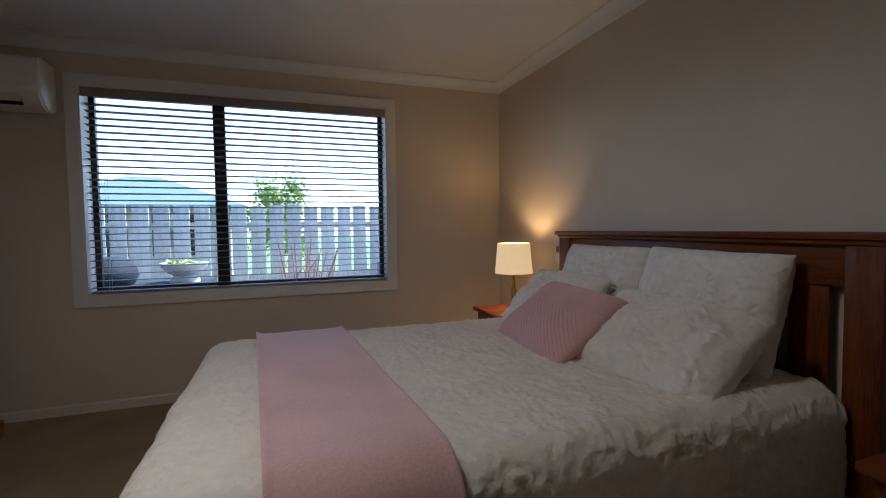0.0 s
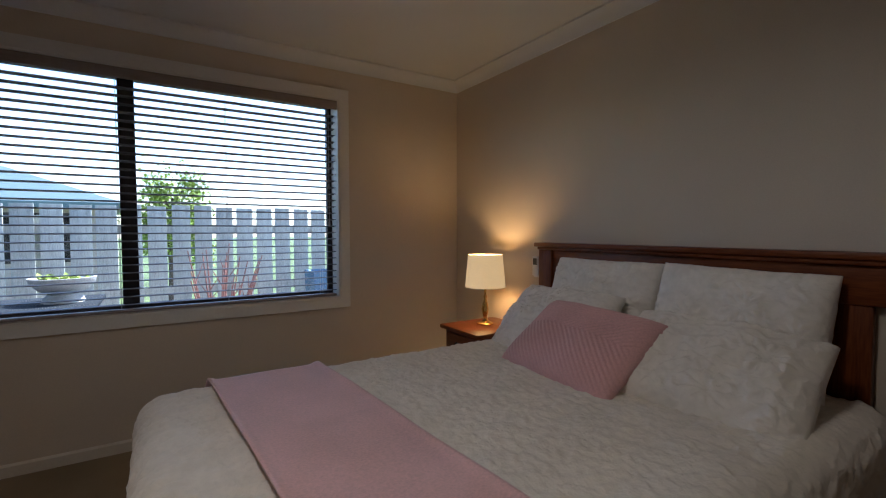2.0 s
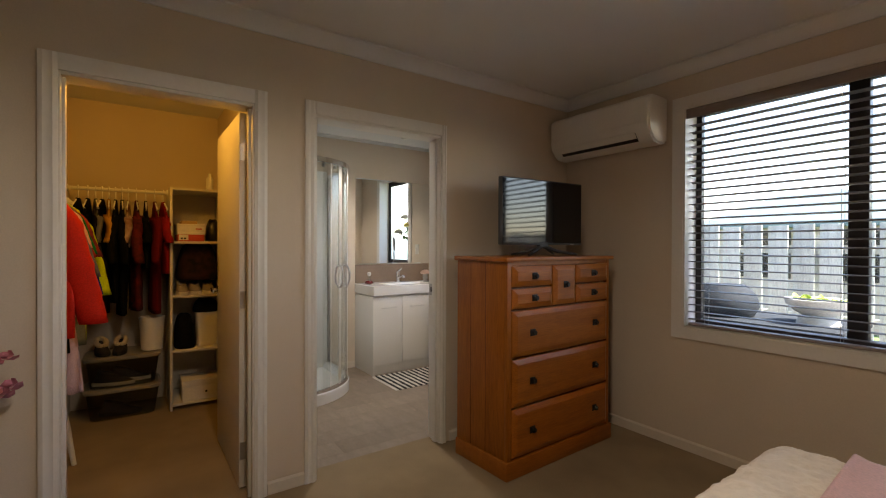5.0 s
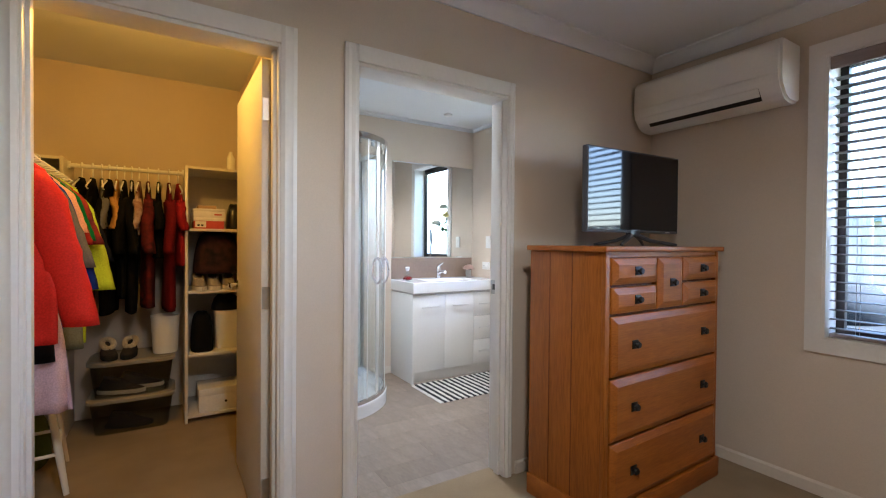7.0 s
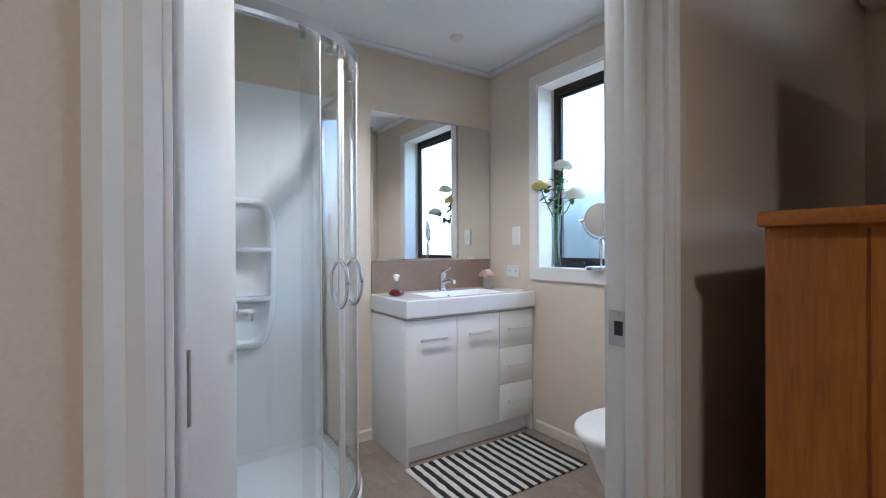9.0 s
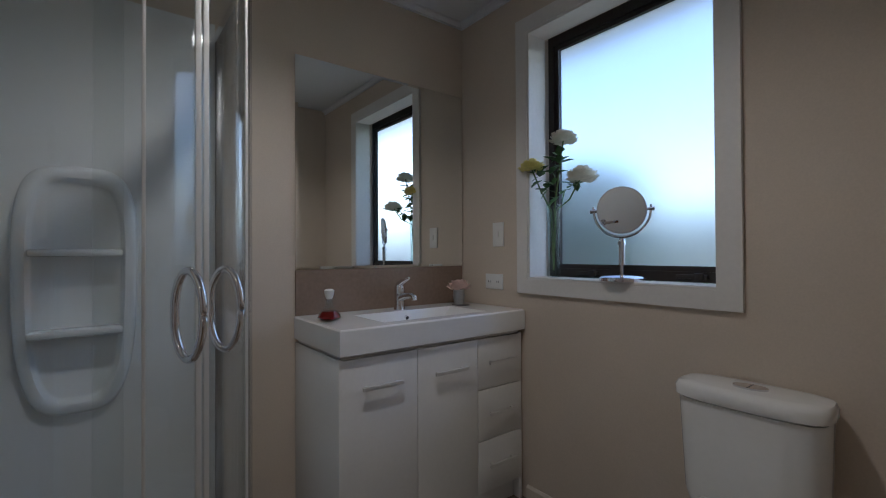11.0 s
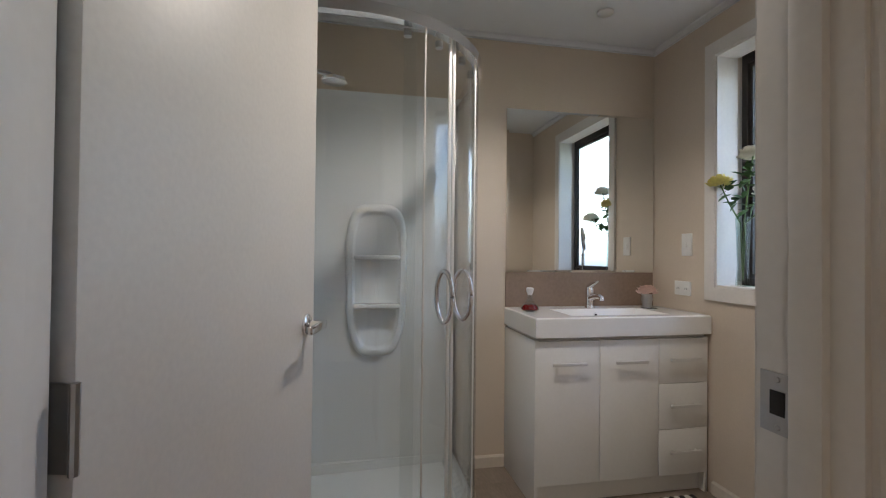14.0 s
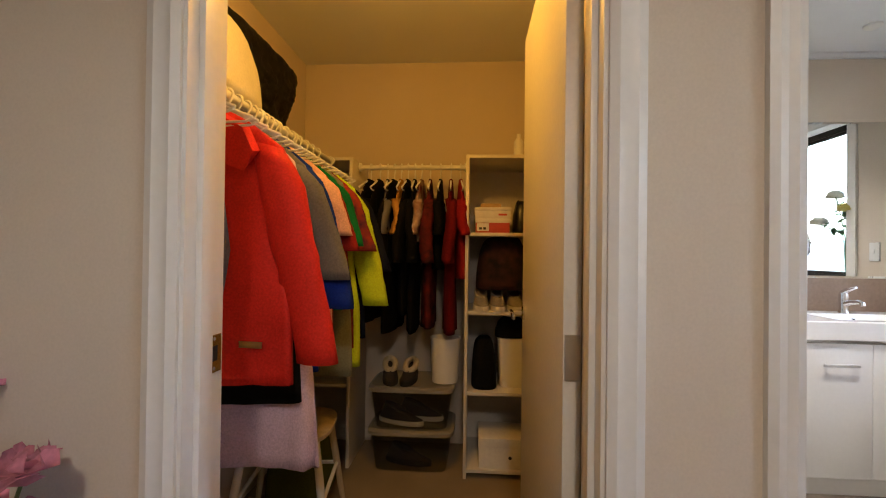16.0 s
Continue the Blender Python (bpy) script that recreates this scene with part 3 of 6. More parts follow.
def rolls(s, t):
    edge = min(abs(s + 0.262), abs(s - 0.145))
    return 0.006 * noise.noise(Vector((s * 5, t * 3, 5))) + 0.009 * math.exp(-(edge / 0.02) ** 2) + 0.012


bm = cloth(bmesh.new(), -0.262, 0.145, 1.3, 3.42, 46, 130, 0.03, rolls, 0.01)
for v in bm.verts:
    v.co.x += (2.75 - v.co.y) * 0.062 + 0.012
solid("throw_blanket", bm, PINKV, "soft pink fleece throw laid across the foot of the bed", "throw", smooth=180)


def pillow_mesh(w, h, t, seed, ribs=0.0, n=44):
    bm = bmesh.new()
    sides = []
    for sgn in (1, -1):
        rowsv = []
        for i in range(n + 1):
            row = []
            for j in range(n + 1):
                u, v = -1 + 2 * i / n, -1 + 2 * j / n
                fu, fv = 1 - abs(u) ** 2.6, 1 - abs(v) ** 2.6
                d = t * (max(fu, 0) ** 0.45) * (max(fv, 0) ** 0.45)
                cor = 1 - 0.012 * (abs(u) * abs(v)) ** 4
                pin = cor - 0.03 * (1 - abs(v) ** 2) * abs(u) ** 3
                pin2 = cor - 0.04 * (1 - abs(u) ** 2) * abs(v) ** 3
                x, y = u * w / 2 * pin, v * h / 2 * pin2
                wr = 0.02 * noise.noise(Vector((x * 6, y * 6, seed))) * (fu * fv) ** 0.3
                if ribs:
                    wr += ribs * abs(math.sin(abs(x * 0.8 + (y if y < 0.02 else 0.04 - y) * 0.9) * 150)) * (fu * fv) ** 0.3
                else:
                    q = Vector((x * 22, y * 22, seed))
                    wr += (0.014 * (1 - abs(noise.noise(q))) ** 2 + 0.016 * rosette(x + 0.07, y + 0.07, 0.19, seed)) * (fu * fv) ** 0.25
                row.append(bm.verts.new((x, y, sgn * (d / 2) + (wr if sgn > 0 else -wr))))
            rowsv.append(row)
        sides.append(rowsv)
        for i in range(n):
            for j in range(n):
                f = (rowsv[i][j], rowsv[i + 1][j], rowsv[i + 1][j + 1], rowsv[i][j + 1])
                bm.faces.new(f if sgn > 0 else f[::-1])
    bmesh.ops.remove_doubles(bm, verts=bm.verts[:], dist=0.0006)
    return bm


def pillow(name, w, h, t, seed, centre, lean, yaw, roll, material, label, category="pillow", ribs=0.0):
    """A cushion whose face looks along -x and up, leaning back by so many degrees from upright."""
    m = pose(*centre) @ pose(0, 0, 0, 0, 0, yaw) @ pose(0, 0, 0, 0, lean, 0) @ pose(0, 0, 0, 90, 0, -90) @ pose(0, 0, 0, 0, 0, roll)
    return solid(name, pillow_mesh(w, h, t, seed, ribs, 130 if ribs else 96), material, label, category, "pillows on the bed", m=m, smooth=180)


pillow("pillow", 0.63, 0.46, 0.18, 1.0, (1.45, 2.765, 0.87), 16, 0, 0, PILLOWM, "white quilted pillow leaning on the headboard")
pillow("pillow", 0.62, 0.46, 0.18, 2.0, (1.455, 2.145, 0.872), 16, 3, -1, PILLOWM, "white quilted pillow leaning on the headboard")
pillow("pillow", 0.64, 0.44, 0.17, 3.0, (1.19, 2.84, 0.775), 44, -4, 2, PILLOWM, "white quilted pillow propped against another pillow")
pillow("pillow", 0.64, 0.45, 0.18, 4.0, (1.175, 2.095, 0.752), 54, 12, -5, PILLOWM, "white quilted pillow with a puckered flower pattern")
pillow("cushion", 0.60, 0.41, 0.16, 5.0, (1.02, 2.535, 0.772), 53, -2, -2, PINKC, "dusty pink ribbed velvet cushion on the bed", "cushion", 0.006)



def bedside():
    n = thing("bedside_table", pose(1.41, 3.635, 0), "dark stained pine bedside table with drawers", "bedside table")
    part("top", boxes((-0.24, 0.22, -0.22, 0.2, 0.585, 0.612), bev=0.006), REDWOOD, n)
    part("body", boxes((-0.205, 0.215, -0.19, 0.175, 0.06, 0.585), bev=0.003), REDWOODV, n)
    part("plinth", boxes((-0.215, 0.218, -0.2, 0.185, 0.0, 0.06), bev=0.004), REDWOOD, n)
    for z in (0.33, 0.46):
        d = part("drawer_front", boxes((-0.222, -0.204, -0.165, 0.15, z, z + 0.11), bev=0.006), REDWOOD, n)
        bm = bmesh.new()
        tube(bm, [(-0.222, 0, z + 0.055), (-0.232, 0, z + 0.055), (-0.24, 0, z + 0.055), (-0.248, 0, z + 0.055)], [0.008, 0.007, 0.015, 0.011], 10)
        part("knob", bm, DARKMETAL, d)
    copy_thing(n, pose(1.41, 1.27, 0))
    l = thing("table_lamp", pose(1.42, 3.66, 0.612), "brass table lamp with a glowing cream drum shade", "lamp")
    bm = lathe(bmesh.new(), [(0.055, 0), (0.055, 0.008), (0.045, 0.014), (0.02, 0.022), (0.012, 0.04), (0.016, 0.06), (0.024, 0.1), (0.018, 0.14), (0.009, 0.17), (0.013, 0.185), (0.008, 0.2), (0.008, 0.26)], 20)
    part("base", bm, BRASS, l, "turned brass stem")
    bm = bmesh.new()
    rings(bm, [[(r * math.cos(a), r * math.sin(a), z) for a in (2 * math.pi * k / 40 for k in range(40))] for r, z in ((0.135, 0.252), (0.115, 0.467), (0.112, 0.467), (0.132, 0.252), (0.135, 0.252))], cap=False)
    s = part("shade", bm, SHADE, l, "cream fabric drum shade")
    bm = bmesh.new()
    for k in range(3):
        a = k * 2.094
        tube(bm, [(0, 0, 0.455), (0.115 * math.cos(a), 0.115 * math.sin(a), 0.46)], 0.002, 5)
    part("fitter", bm, BRASS, l)
    bm = bmesh.new()
    tube(bm, [(0, 0, 0.25), (0, 0, 0.31)], 0.012, 8)
    part("bulb_holder", bm, BRASS, l)
    r = thing("remote_control", pose(1.632, 3.385, 1.0), "white remote control in a wall holder beside the headboard", "remote control")
    part("holder", boxes((-0.012, 0.012, -0.026, 0.026, -0.06, 0.02), bev=0.003), WHITEP, r)
    part("handset", boxes((-0.026, -0.012, -0.024, 0.024, -0.05, 0.075), bev=0.003), WHITEP, r)
    part("display", boxes((-0.0272, -0.0262, -0.017, 0.017, 0.02, 0.062)), BLACKP, r)


bedside()


def dresser():
    d = thing("chest_of_drawers", pose(-1.998, 3.605, 0, 0, 0, 2.2), "tall honey pine chest of eight drawers with iron knobs", "chest of drawers")
    x0, x1, hw = -0.145, 0.285, 0.475
    part("top", boxes((x0 - 0.005, x1 + 0.02, -hw - 0.025, hw + 0.025, 1.19, 1.215), bev=0.006), WOODY, d)
    for y in (-hw, hw - 0.022):
        part("side_panel", boxes((x0, x1 - 0.02, y, y + 0.022, 0.09, 1.19), bev=0.002), WOOD, d)
    for x in (-0.02, 0.11):
        part("panel_groove", boxes((x, x + 0.004, -hw - 0.0015, -hw + 0.0005, 0.1, 1.185)), REDWOODV, d)
    part("carcass", boxes((x0 + 0.004, x1 - 0.022, -hw + 0.023, hw - 0.023, 0.09, 1.188)), REDWOODV, d)
    for y in (-hw, hw - 0.03):
        part("stile", boxes((x1 - 0.02, x1, y, y + 0.03, 0.09, 1.19), bev=0.002), WOOD, d)
    part("plinth", boxes((x0, x1 + 0.014, -hw - 0.014, hw + 0.014, 0, 0.1), bev=0.006), WOODY, d)
    part("top_rail", boxes((x1 - 0.02, x1 - 0.002, -hw + 0.03, hw - 0.03, 1.168, 1.19)), WOODY, d)
    yl, yr = -hw + 0.034, hw - 0.034
    cells = [(yl, yr, 0.112, 0.378), (yl, yr, 0.39, 0.652), (yl, yr, 0.664, 0.918)]
    a, b = yl + 0.335, yr - 0.335
    cells += [(yl, a - 0.006, 0.93, 1.04), (yl, a - 0.006, 1.052, 1.165), (b + 0.006, yr, 0.93, 1.04), (b + 0.006, yr, 1.052, 1.165), (a, b, 0.93, 1.165)]
    for y0, y1, z0, z1 in cells:
        bm = bmesh.new()
        f, e = 0.03, 0.004
        loops = [[(x1 - 0.03, y, z) for y, z in ((y0, z0), (y1, z0), (y1, z1), (y0, z1))], [(x1 + 0.004, y, z) for y, z in ((y0, z0), (y1, z0), (y1, z1), (y0, z1))],
                 [(x1 + 0.007, y, z) for y, z in ((y0 + e, z0 + e), (y1 - e, z0 + e), (y1 - e, z1 - e), (y0 + e, z1 - e))],
                 [(x1 + 0.018, y, z) for y, z in ((y0 + f, z0 + f), (y1 - f, z0 + f), (y1 - f, z1 - f), (y0 + f, z1 - f))]]
        rings(bm, loops)
        dr = part("drawer", bm, WOODY, d, smooth=10)
        w = y1 - y0
        ys = [(y0 + y1) / 2] if w < 0.4 else [y0 + w * 0.17, y1 - w * 0.17]
        for y in ys:
            z = (z0 + z1) / 2
            kn = part("knob", boxes((x1 + 0.0175, x1 + 0.021, y - 0.021, y + 0.021, z - 0.019, z + 0.019), bev=0.001), DARKMETAL, dr, "dark iron knob")
            bm = bmesh.new()
            tube(bm, [(x1 + 0.02, y, z), (x1 + 0.03, y, z), (x1 + 0.034, y, z), (x1 + 0.042, y, z)], [0.007, 0.006, 0.016, 0.012], 10)
            part("knob_head", bm, DARKMETAL, kn)


dresser()


def television():
    t = thing("television", pose(-1.978, 3.72, 1.2145, 0, 0, -2), "flat black television on the chest of drawers", "television")
    hw = 0.366
    part("casing", boxes((-0.022, 0.012, -hw, hw, 0.07, 0.498), (-0.045, -0.02, -0.22, 0.22, 0.12, 0.36), bev=0.004), GREYP, t)
    part("screen", boxes((0.0122, 0.0132, -hw + 0.008, hw - 0.008, 0.084, 0.49)), SCREEN, t, "glossy black screen")
    bm = bmesh.new()
    for s in (-1, 1):
        tube(bm, [(0.0, s * 0.01, 0.062), (0.03, s * 0.1, 0.028), (0.1, s * 0.22, 0.006)], [0.014, 0.011, 0.008], 8)
        tube(bm, [(0.0, s * 0.01, 0.062), (-0.03, s * 0.1, 0.028), (-0.09, s * 0.2, 0.006)], [0.012, 0.009, 0.007], 8)
    box(bm, -0.02, 0.014, -0.04, 0.04, 0.05, 0.09, 0.005)
    part("stand", bm, GREYP, t, "splayed dark metal feet")
    part("badge", boxes((0.0125, 0.0134, 0.25, 0.29, 0.073, 0.079)), STEEL, t)


television()


def heat_pump():
    a = thing("heat_pump", pose(-1.872, YN, 1.935), "white wall-mounted heat pump under the ceiling", "air conditioner")
    hw = 0.402
    out = [(0, 0.02), (0, 0.305), (-0.17, 0.305), (-0.2, 0.295), (-0.212, 0.27), (-0.215, 0.12), (-0.205, 0.075), (-0.16, 0.02), (-0.12, 0.0), (-0.03, 0.0)]
    bm = bmesh.new()
    prism(bm, out, "x", -hw, hw)
    bmesh.ops.bevel(bm, geom=[e for e in bm.edges if abs(abs(e.verts[0].co.x) - hw) < 1e-5 and abs(abs(e.verts[1].co.x) - hw) < 1e-5], offset=0.012, segments=3, affect="EDGES")
    part("body", bm, ACPL, a)
    bm = bmesh.new()
    prism(bm, [(-0.218, 0.128), (-0.2165, 0.268), (-0.2135, 0.268), (-0.215, 0.128)], "x", -hw + 0.014, hw - 0.014)
    part("front_panel", bm, ACPL, a)
    bm = bmesh.new()
    prism(bm, [(-0.2065, 0.068), (-0.166, 0.018), (-0.163, 0.02), (-0.204, 0.07)], "x", -hw + 0.09, hw - 0.1)
    part("air_slot", bm, BLACKP, a, "dark outlet slot")
    bm = bmesh.new()
    prism(bm, [(-0.214, 0.072), (-0.19, 0.034), (-0.186, 0.036), (-0.209, 0.075)], "x", -hw + 0.085, hw - 0.1)
    part("louvre", bm, ACPL, a)
    part("display_window", boxes((hw - 0.1, hw - 0.03, -0.2185, -0.2175, 0.135, 0.15)), ACPL, a)


heat_pump()


def petals(bm, c, r, count, rnd, flat=0.6):
    """A double bloom: cupped petals in turns about c."""
    for k in range(count):
        t = k / count
        a, el = k * 2.399, radians(80 - 95 * t)
        d = Vector((math.cos(a) * math.cos(el), math.sin(a) * math.cos(el), math.sin(el) * flat))
        side = Vector((-math.sin(a), math.cos(a), 0))
        up = d.cross(side).normalized()
        w, ln = r * (0.28 + 0.3 * t), r * (0.75 + 0.3 * t) * rnd.uniform(0.9, 1.1)
        base = Vector(c) + d * r * 0.15
        mid = base + d * ln * 0.6 - up * 0.15 * r
        tip = base + d * ln + up * rnd.uniform(-0.1, 0.15) * r
        v = [bm.verts.new(p) for p in (base - side * w * 0.3, base + side * w * 0.3, mid + side * w, tip + side * w * 0.45, tip - side * w * 0.45, mid - side * w)]
        cen = bm.verts.new(mid - up * 0.12 * r)
        for i in range(6):
            bm.faces.new((v[i], v[(i + 1) % 6], cen))


def leaf(bm, p, d, size, rnd):
    d = Vector(d).normalized()
    s = d.cross(Vector((0, 0, 1)))
    s = (s if s.length > 0.1 else Vector((1, 0, 0))).normalized()
    up = s.cross(d)
    p = Vector(p)
    pts = [p, p + d * size * 0.35 + s * size * 0.3, p + d * size * 0.75 + s * size * 0.2 - up * size * 0.08, p + d * size - up * size * 0.2, p + d * size * 0.75 - s * size * 0.2 - up * size * 0.08, p + d * size * 0.35 - s * size * 0.3]
    v = [bm.verts.new(q) for q in pts]
    c = bm.verts.new(p + d * size * 0.5 - up * size * 0.1)
    for i in range(6):
        bm.faces.new((v[i], v[(i + 1) % 6], c))


def pink_flowers():
    rnd = random.Random(4)
    f = thing("flower_arrangement", pose(-2.14, 0.92, 0), "pink artificial blossom stems in a tall floor vase", "flowers")
    part("vase", lathe(bmesh.new(), [(0.06, 0), (0.075, 0.05), (0.07, 0.2), (0.045, 0.36), (0.05, 0.42), (0.046, 0.42), (0.04, 0.36)], 20), CERAMIC, f, "white floor vase")
    for k in range(8):
        a = k * 0.9
        top = Vector((0.10 * math.cos(a), 0.13 * math.sin(a) + 0.02, rnd.uniform(0.8, 0.96)))
        bm = bmesh.new()
        tube(bm, [(0, 0, 0.3), (top.x * 0.3, top.y * 0.3, 0.5), top], 0.003, 6)
        st = part("stem", bm, STEM, f)
        bm = bmesh.new()
        for q in range(4):
            petals(bm, top + Vector((rnd.uniform(-0.035, 0.035), rnd.uniform(-0.035, 0.035), rnd.uniform(-0.12, 0.03))), rnd.uniform(0.045, 0.062), 6, rnd)
        part("blossom", bm, PETALP, st, smooth=180)


pink_flowers()


# ---- ensuite ----
def vanity():
    v = thing("vanity_cabinet", pose(-4.31, 3.402, 0), "white lacquered vanity cabinet with two doors and three drawers", "vanity")
    d, w = 0.435, 0.916
    part("carcass", boxes((0.002, d - 0.02, 0.018, w - 0.018, 0.1, 0.772)), LACQ, v)
    part("side_panel", boxes((0.002, d, 0, 0.017, 0, 0.772), bev=0.0015), LACQ, v)
    part("side_panel", boxes((0.002, d, w - 0.017, w, 0, 0.772), bev=0.0015), LACQ, v)
    part("kickboard", boxes((d - 0.055, d - 0.04, 0.018, w - 0.018, 0, 0.098)), LACQ, v)
    part("shadow_line", boxes((0.01, d - 0.012, 0.01, w - 0.01, 0.773, 0.787)), STEEL, v, "recessed grey channel")
    for y0, y1, z0, z1 in ((0.004, 0.326, 0.1, 0.768), (0.329, 0.64, 0.1, 0.768), (0.643, w - 0.006, 0.548, 0.768), (0.643, w - 0.006, 0.325, 0.545), (0.643, w - 0.006, 0.1, 0.322)):
        nm = "door" if z1 - z0 > 0.5 else "drawer"
        p = part(nm, boxes((d - 0.018, d + 0.002, y0, y1, z0, z1), bev=0.0015), LACQ, v)
        c, hz, hl = (y0 + y1) / 2, (z1 - 0.105 if nm == "door" else (z0 + z1) / 2 + 0.005), 0.085
        part("handle", boxes((d + 0.02, d + 0.03, c - hl, c + hl, hz - 0.007, hz + 0.007), (d + 0.002, d + 0.021, c - hl * 0.8, c - hl * 0.8 + 0.01, hz - 0.005, hz + 0.005), (d + 0.002, d + 0.021, c + hl * 0.8 - 0.01, c + hl * 0.8, hz - 0.005, hz + 0.005), bev=0.002), SATIN, p, "satin aluminium bar handle")
    b = thing("washbasin", pose(-4.31, 3.398, 0.788), "white ceramic basin top with a sunken rectangular bowl", "basin")
    W, D, T = 0.924, 0.455, 0.092
    x0, x1, y0, y1 = 0.13, 0.39, 0.21, 0.74
    bm = bmesh.new()
    o = [(0.001, 0), (D, 0), (D, W), (0.001, W)]
    e = 0.006
    loops = [[(x, y, 0) for x, y in o], [(x, y, T - e) for x, y in o], [(min(max(x, 0.001), D - e), min(max(y, e), W - e), T) for x, y in o],
             [(x0, y0, T), (x1, y0, T), (x1, y1, T), (x0, y1, T)], [(x0 + 0.006, y0 + 0.02, T - 0.02), (x1 - 0.006, y0 + 0.02, T - 0.02), (x1 - 0.006, y1 - 0.02, T - 0.02), (x0 + 0.006, y1 - 0.02, T - 0.02)],
             [(x0 + 0.02, y0 + 0.1, T - 0.082), (x1 - 0.03, y0 + 0.1, T - 0.082), (x1 - 0.03, y1 - 0.1, T - 0.082), (x0 + 0.02, y1 - 0.1, T - 0.082)]]
    rings(bm, loops)
    part("basin_top", bm, CERAMIC, b, smooth=30)
    bm = bmesh.new()
    tube(bm, [(x0 + 0.006, 0.475, T - 0.032), (x0 + 0.013, 0.475, T - 0.034)], 0.013, 14)
    ov = part("overflow_ring", bm, CHROME, b, "chrome overflow ring")
    bm = bmesh.new()
    tube(bm, [(x0 + 0.0125, 0.475, T - 0.034), (x0 + 0.0138, 0.475, T - 0.0345)], 0.0085, 12)
    part("overflow_hole", bm, BLACKP, ov)
    bm = lathe(bmesh.new(), [(0.03, 0), (0.03, 0.004), (0.02, 0.006)], 18, (x0 + 0.12, 0.475, T - 0.082))
    part("waste", bm, CHROME, b)
    t = thing("basin_mixer", pose(-4.31 + 0.075, 3.398 + 0.475, 0.88), "chrome single-lever basin mixer", "tap")
    bm = lathe(bmesh.new(), [(0.027, 0), (0.025, 0.008), (0.022, 0.02), (0.023, 0.07), (0.024, 0.1), (0.02, 0.115)], 18)
    part("tap_body", bm, CHROME, t)
    bm = bmesh.new()
    tube(bm, [(0, 0, 0.05), (0.06, 0, 0.066), (0.11, 0, 0.072), (0.125, 0, 0.066), (0.128, 0, 0.052)], [0.017, 0.014, 0.012, 0.013, 0.012], 12)
    part("spout", bm, CHROME, t)
    bm = bmesh.new()
    tube(bm, [(-0.005, 0, 0.112), (0.02, 0.0, 0.128), (0.085, 0.0, 0.15)], [0.018, 0.014, 0.006], 10)
    part("lever", bm, CHROME, t)
    solid("splashback", boxes((-4.3095, -4.302, 3.402, 4.318, 0.881, 1.074)), SPLASH, "taupe glass splashback above the basin", "splashback")
    mr = thing("wall_mirror", pose(-4.31, 3.402, 1.076), "large frameless wall mirror above the basin", "mirror")
    part("backing", boxes((0.001, 0.004, 0.002, 0.917, 0, 0.915)), GREYP, mr)
    bm = bmesh.new()
    g = 0.012
    rings(bm, [[(0.0042, y, z) for y, z in ((0, 0), (0.919, 0), (0.919, 0.917), (0, 0.917))], [(0.0062, y, z) for y, z in ((0, 0), (0.919, 0), (0.919, 0.917), (0, 0.917))], [(0.0078, y, z) for y, z in ((g, g), (0.919 - g, g), (0.919 - g, 0.917 - g), (g, 0.917 - g))]])
    part("glass", bm, MIRROR, mr, smooth=1)


vanity()


def toilet():
    t = thing("toilet", pose(-2.912, 4.318, 0), "white close-coupled toilet with a dual-flush cistern", "toilet")
    bm = bmesh.new()

    def dee(w, y0, y1, z, n=24):
        pts = []
        for k in range(n):
            a = 2 * math.pi * k / n
            x, y = math.cos(a), math.sin(a)
            sx = math.copysign(abs(x) ** 0.55, x) * w / 2
            sy = (y0 + y1) / 2 + math.copysign(abs(y) ** 0.55, y) * (y0 - y1) / 2
            pts.append((sx, sy, z))
        return pts

    rings(bm, [dee(0.33, 0, -0.15, 0.385), dee(0.345, 0, -0.16, 0.42), dee(0.365, 0, -0.175, 0.69), dee(0.365, 0, -0.175, 0.702)])
    part("cistern", bm, CERAMIC, t, smooth=50)
    bm = bmesh.new()
    rings(bm, [dee(0.37, 0, -0.178, 0.705), dee(0.382, 0.002, -0.185, 0.71), dee(0.384, 0.002, -0.187, 0.735), dee(0.37, 0, -0.178, 0.748), dee(0.3, -0.03, -0.15, 0.752)])
    part("cistern_lid", bm, CERAMIC, t, smooth=50)
    bm = bmesh.new()
    for w, z in ((0.0, 0),):
        rings(bm, [[(0.045 * math.cos(a), -0.09 + 0.027 * math.sin(a), zz) for a in (2 * math.pi * k / 24 for k in range(24))] for zz in (0.75, 0.757)])
    fb = part("flush_button", bm, CHROME, t, "oval chrome flush button")
    part("button_split", boxes((-0.001, 0.001, -0.116, -0.064, 0.757, 0.7578)), GREYP, fb)

    def egg(w, y0, y1, z, n=32):
        return [(math.cos(a) * w / 2, (y0 + y1) / 2 + math.sin(a) * (y0 - y1) / 2, z) for a in (2 * math.pi * k / n for k in range(n))]

    bm = bmesh.new()
    rings(bm, [egg(0.24, -0.02, -0.5, 0), egg(0.23, -0.02, -0.5, 0.05), egg(0.25, -0.02, -0.54, 0.2), egg(0.34, -0.05, -0.62, 0.36), egg(0.36, -0.06, -0.64, 0.4)])
    part("bowl", bm, CERAMIC, t, smooth=60)
    bm = bmesh.new()
    rings(bm, [egg(0.365, -0.18, -0.645, 0.402), egg(0.372, -0.18, -0.65, 0.412), egg(0.372, -0.18, -0.65, 0.43), egg(0.35, -0.19, -0.635, 0.44), egg(0.2, -0.25, -0.55, 0.444)])
    part("seat_lid", bm, WHITEP, t, smooth=60)
    for x in (-0.08, 0.08):
        part("hinge", boxes((x - 0.02, x + 0.02, -0.2, -0.17, 0.402, 0.432), bev=0.005), WHITEP, t)


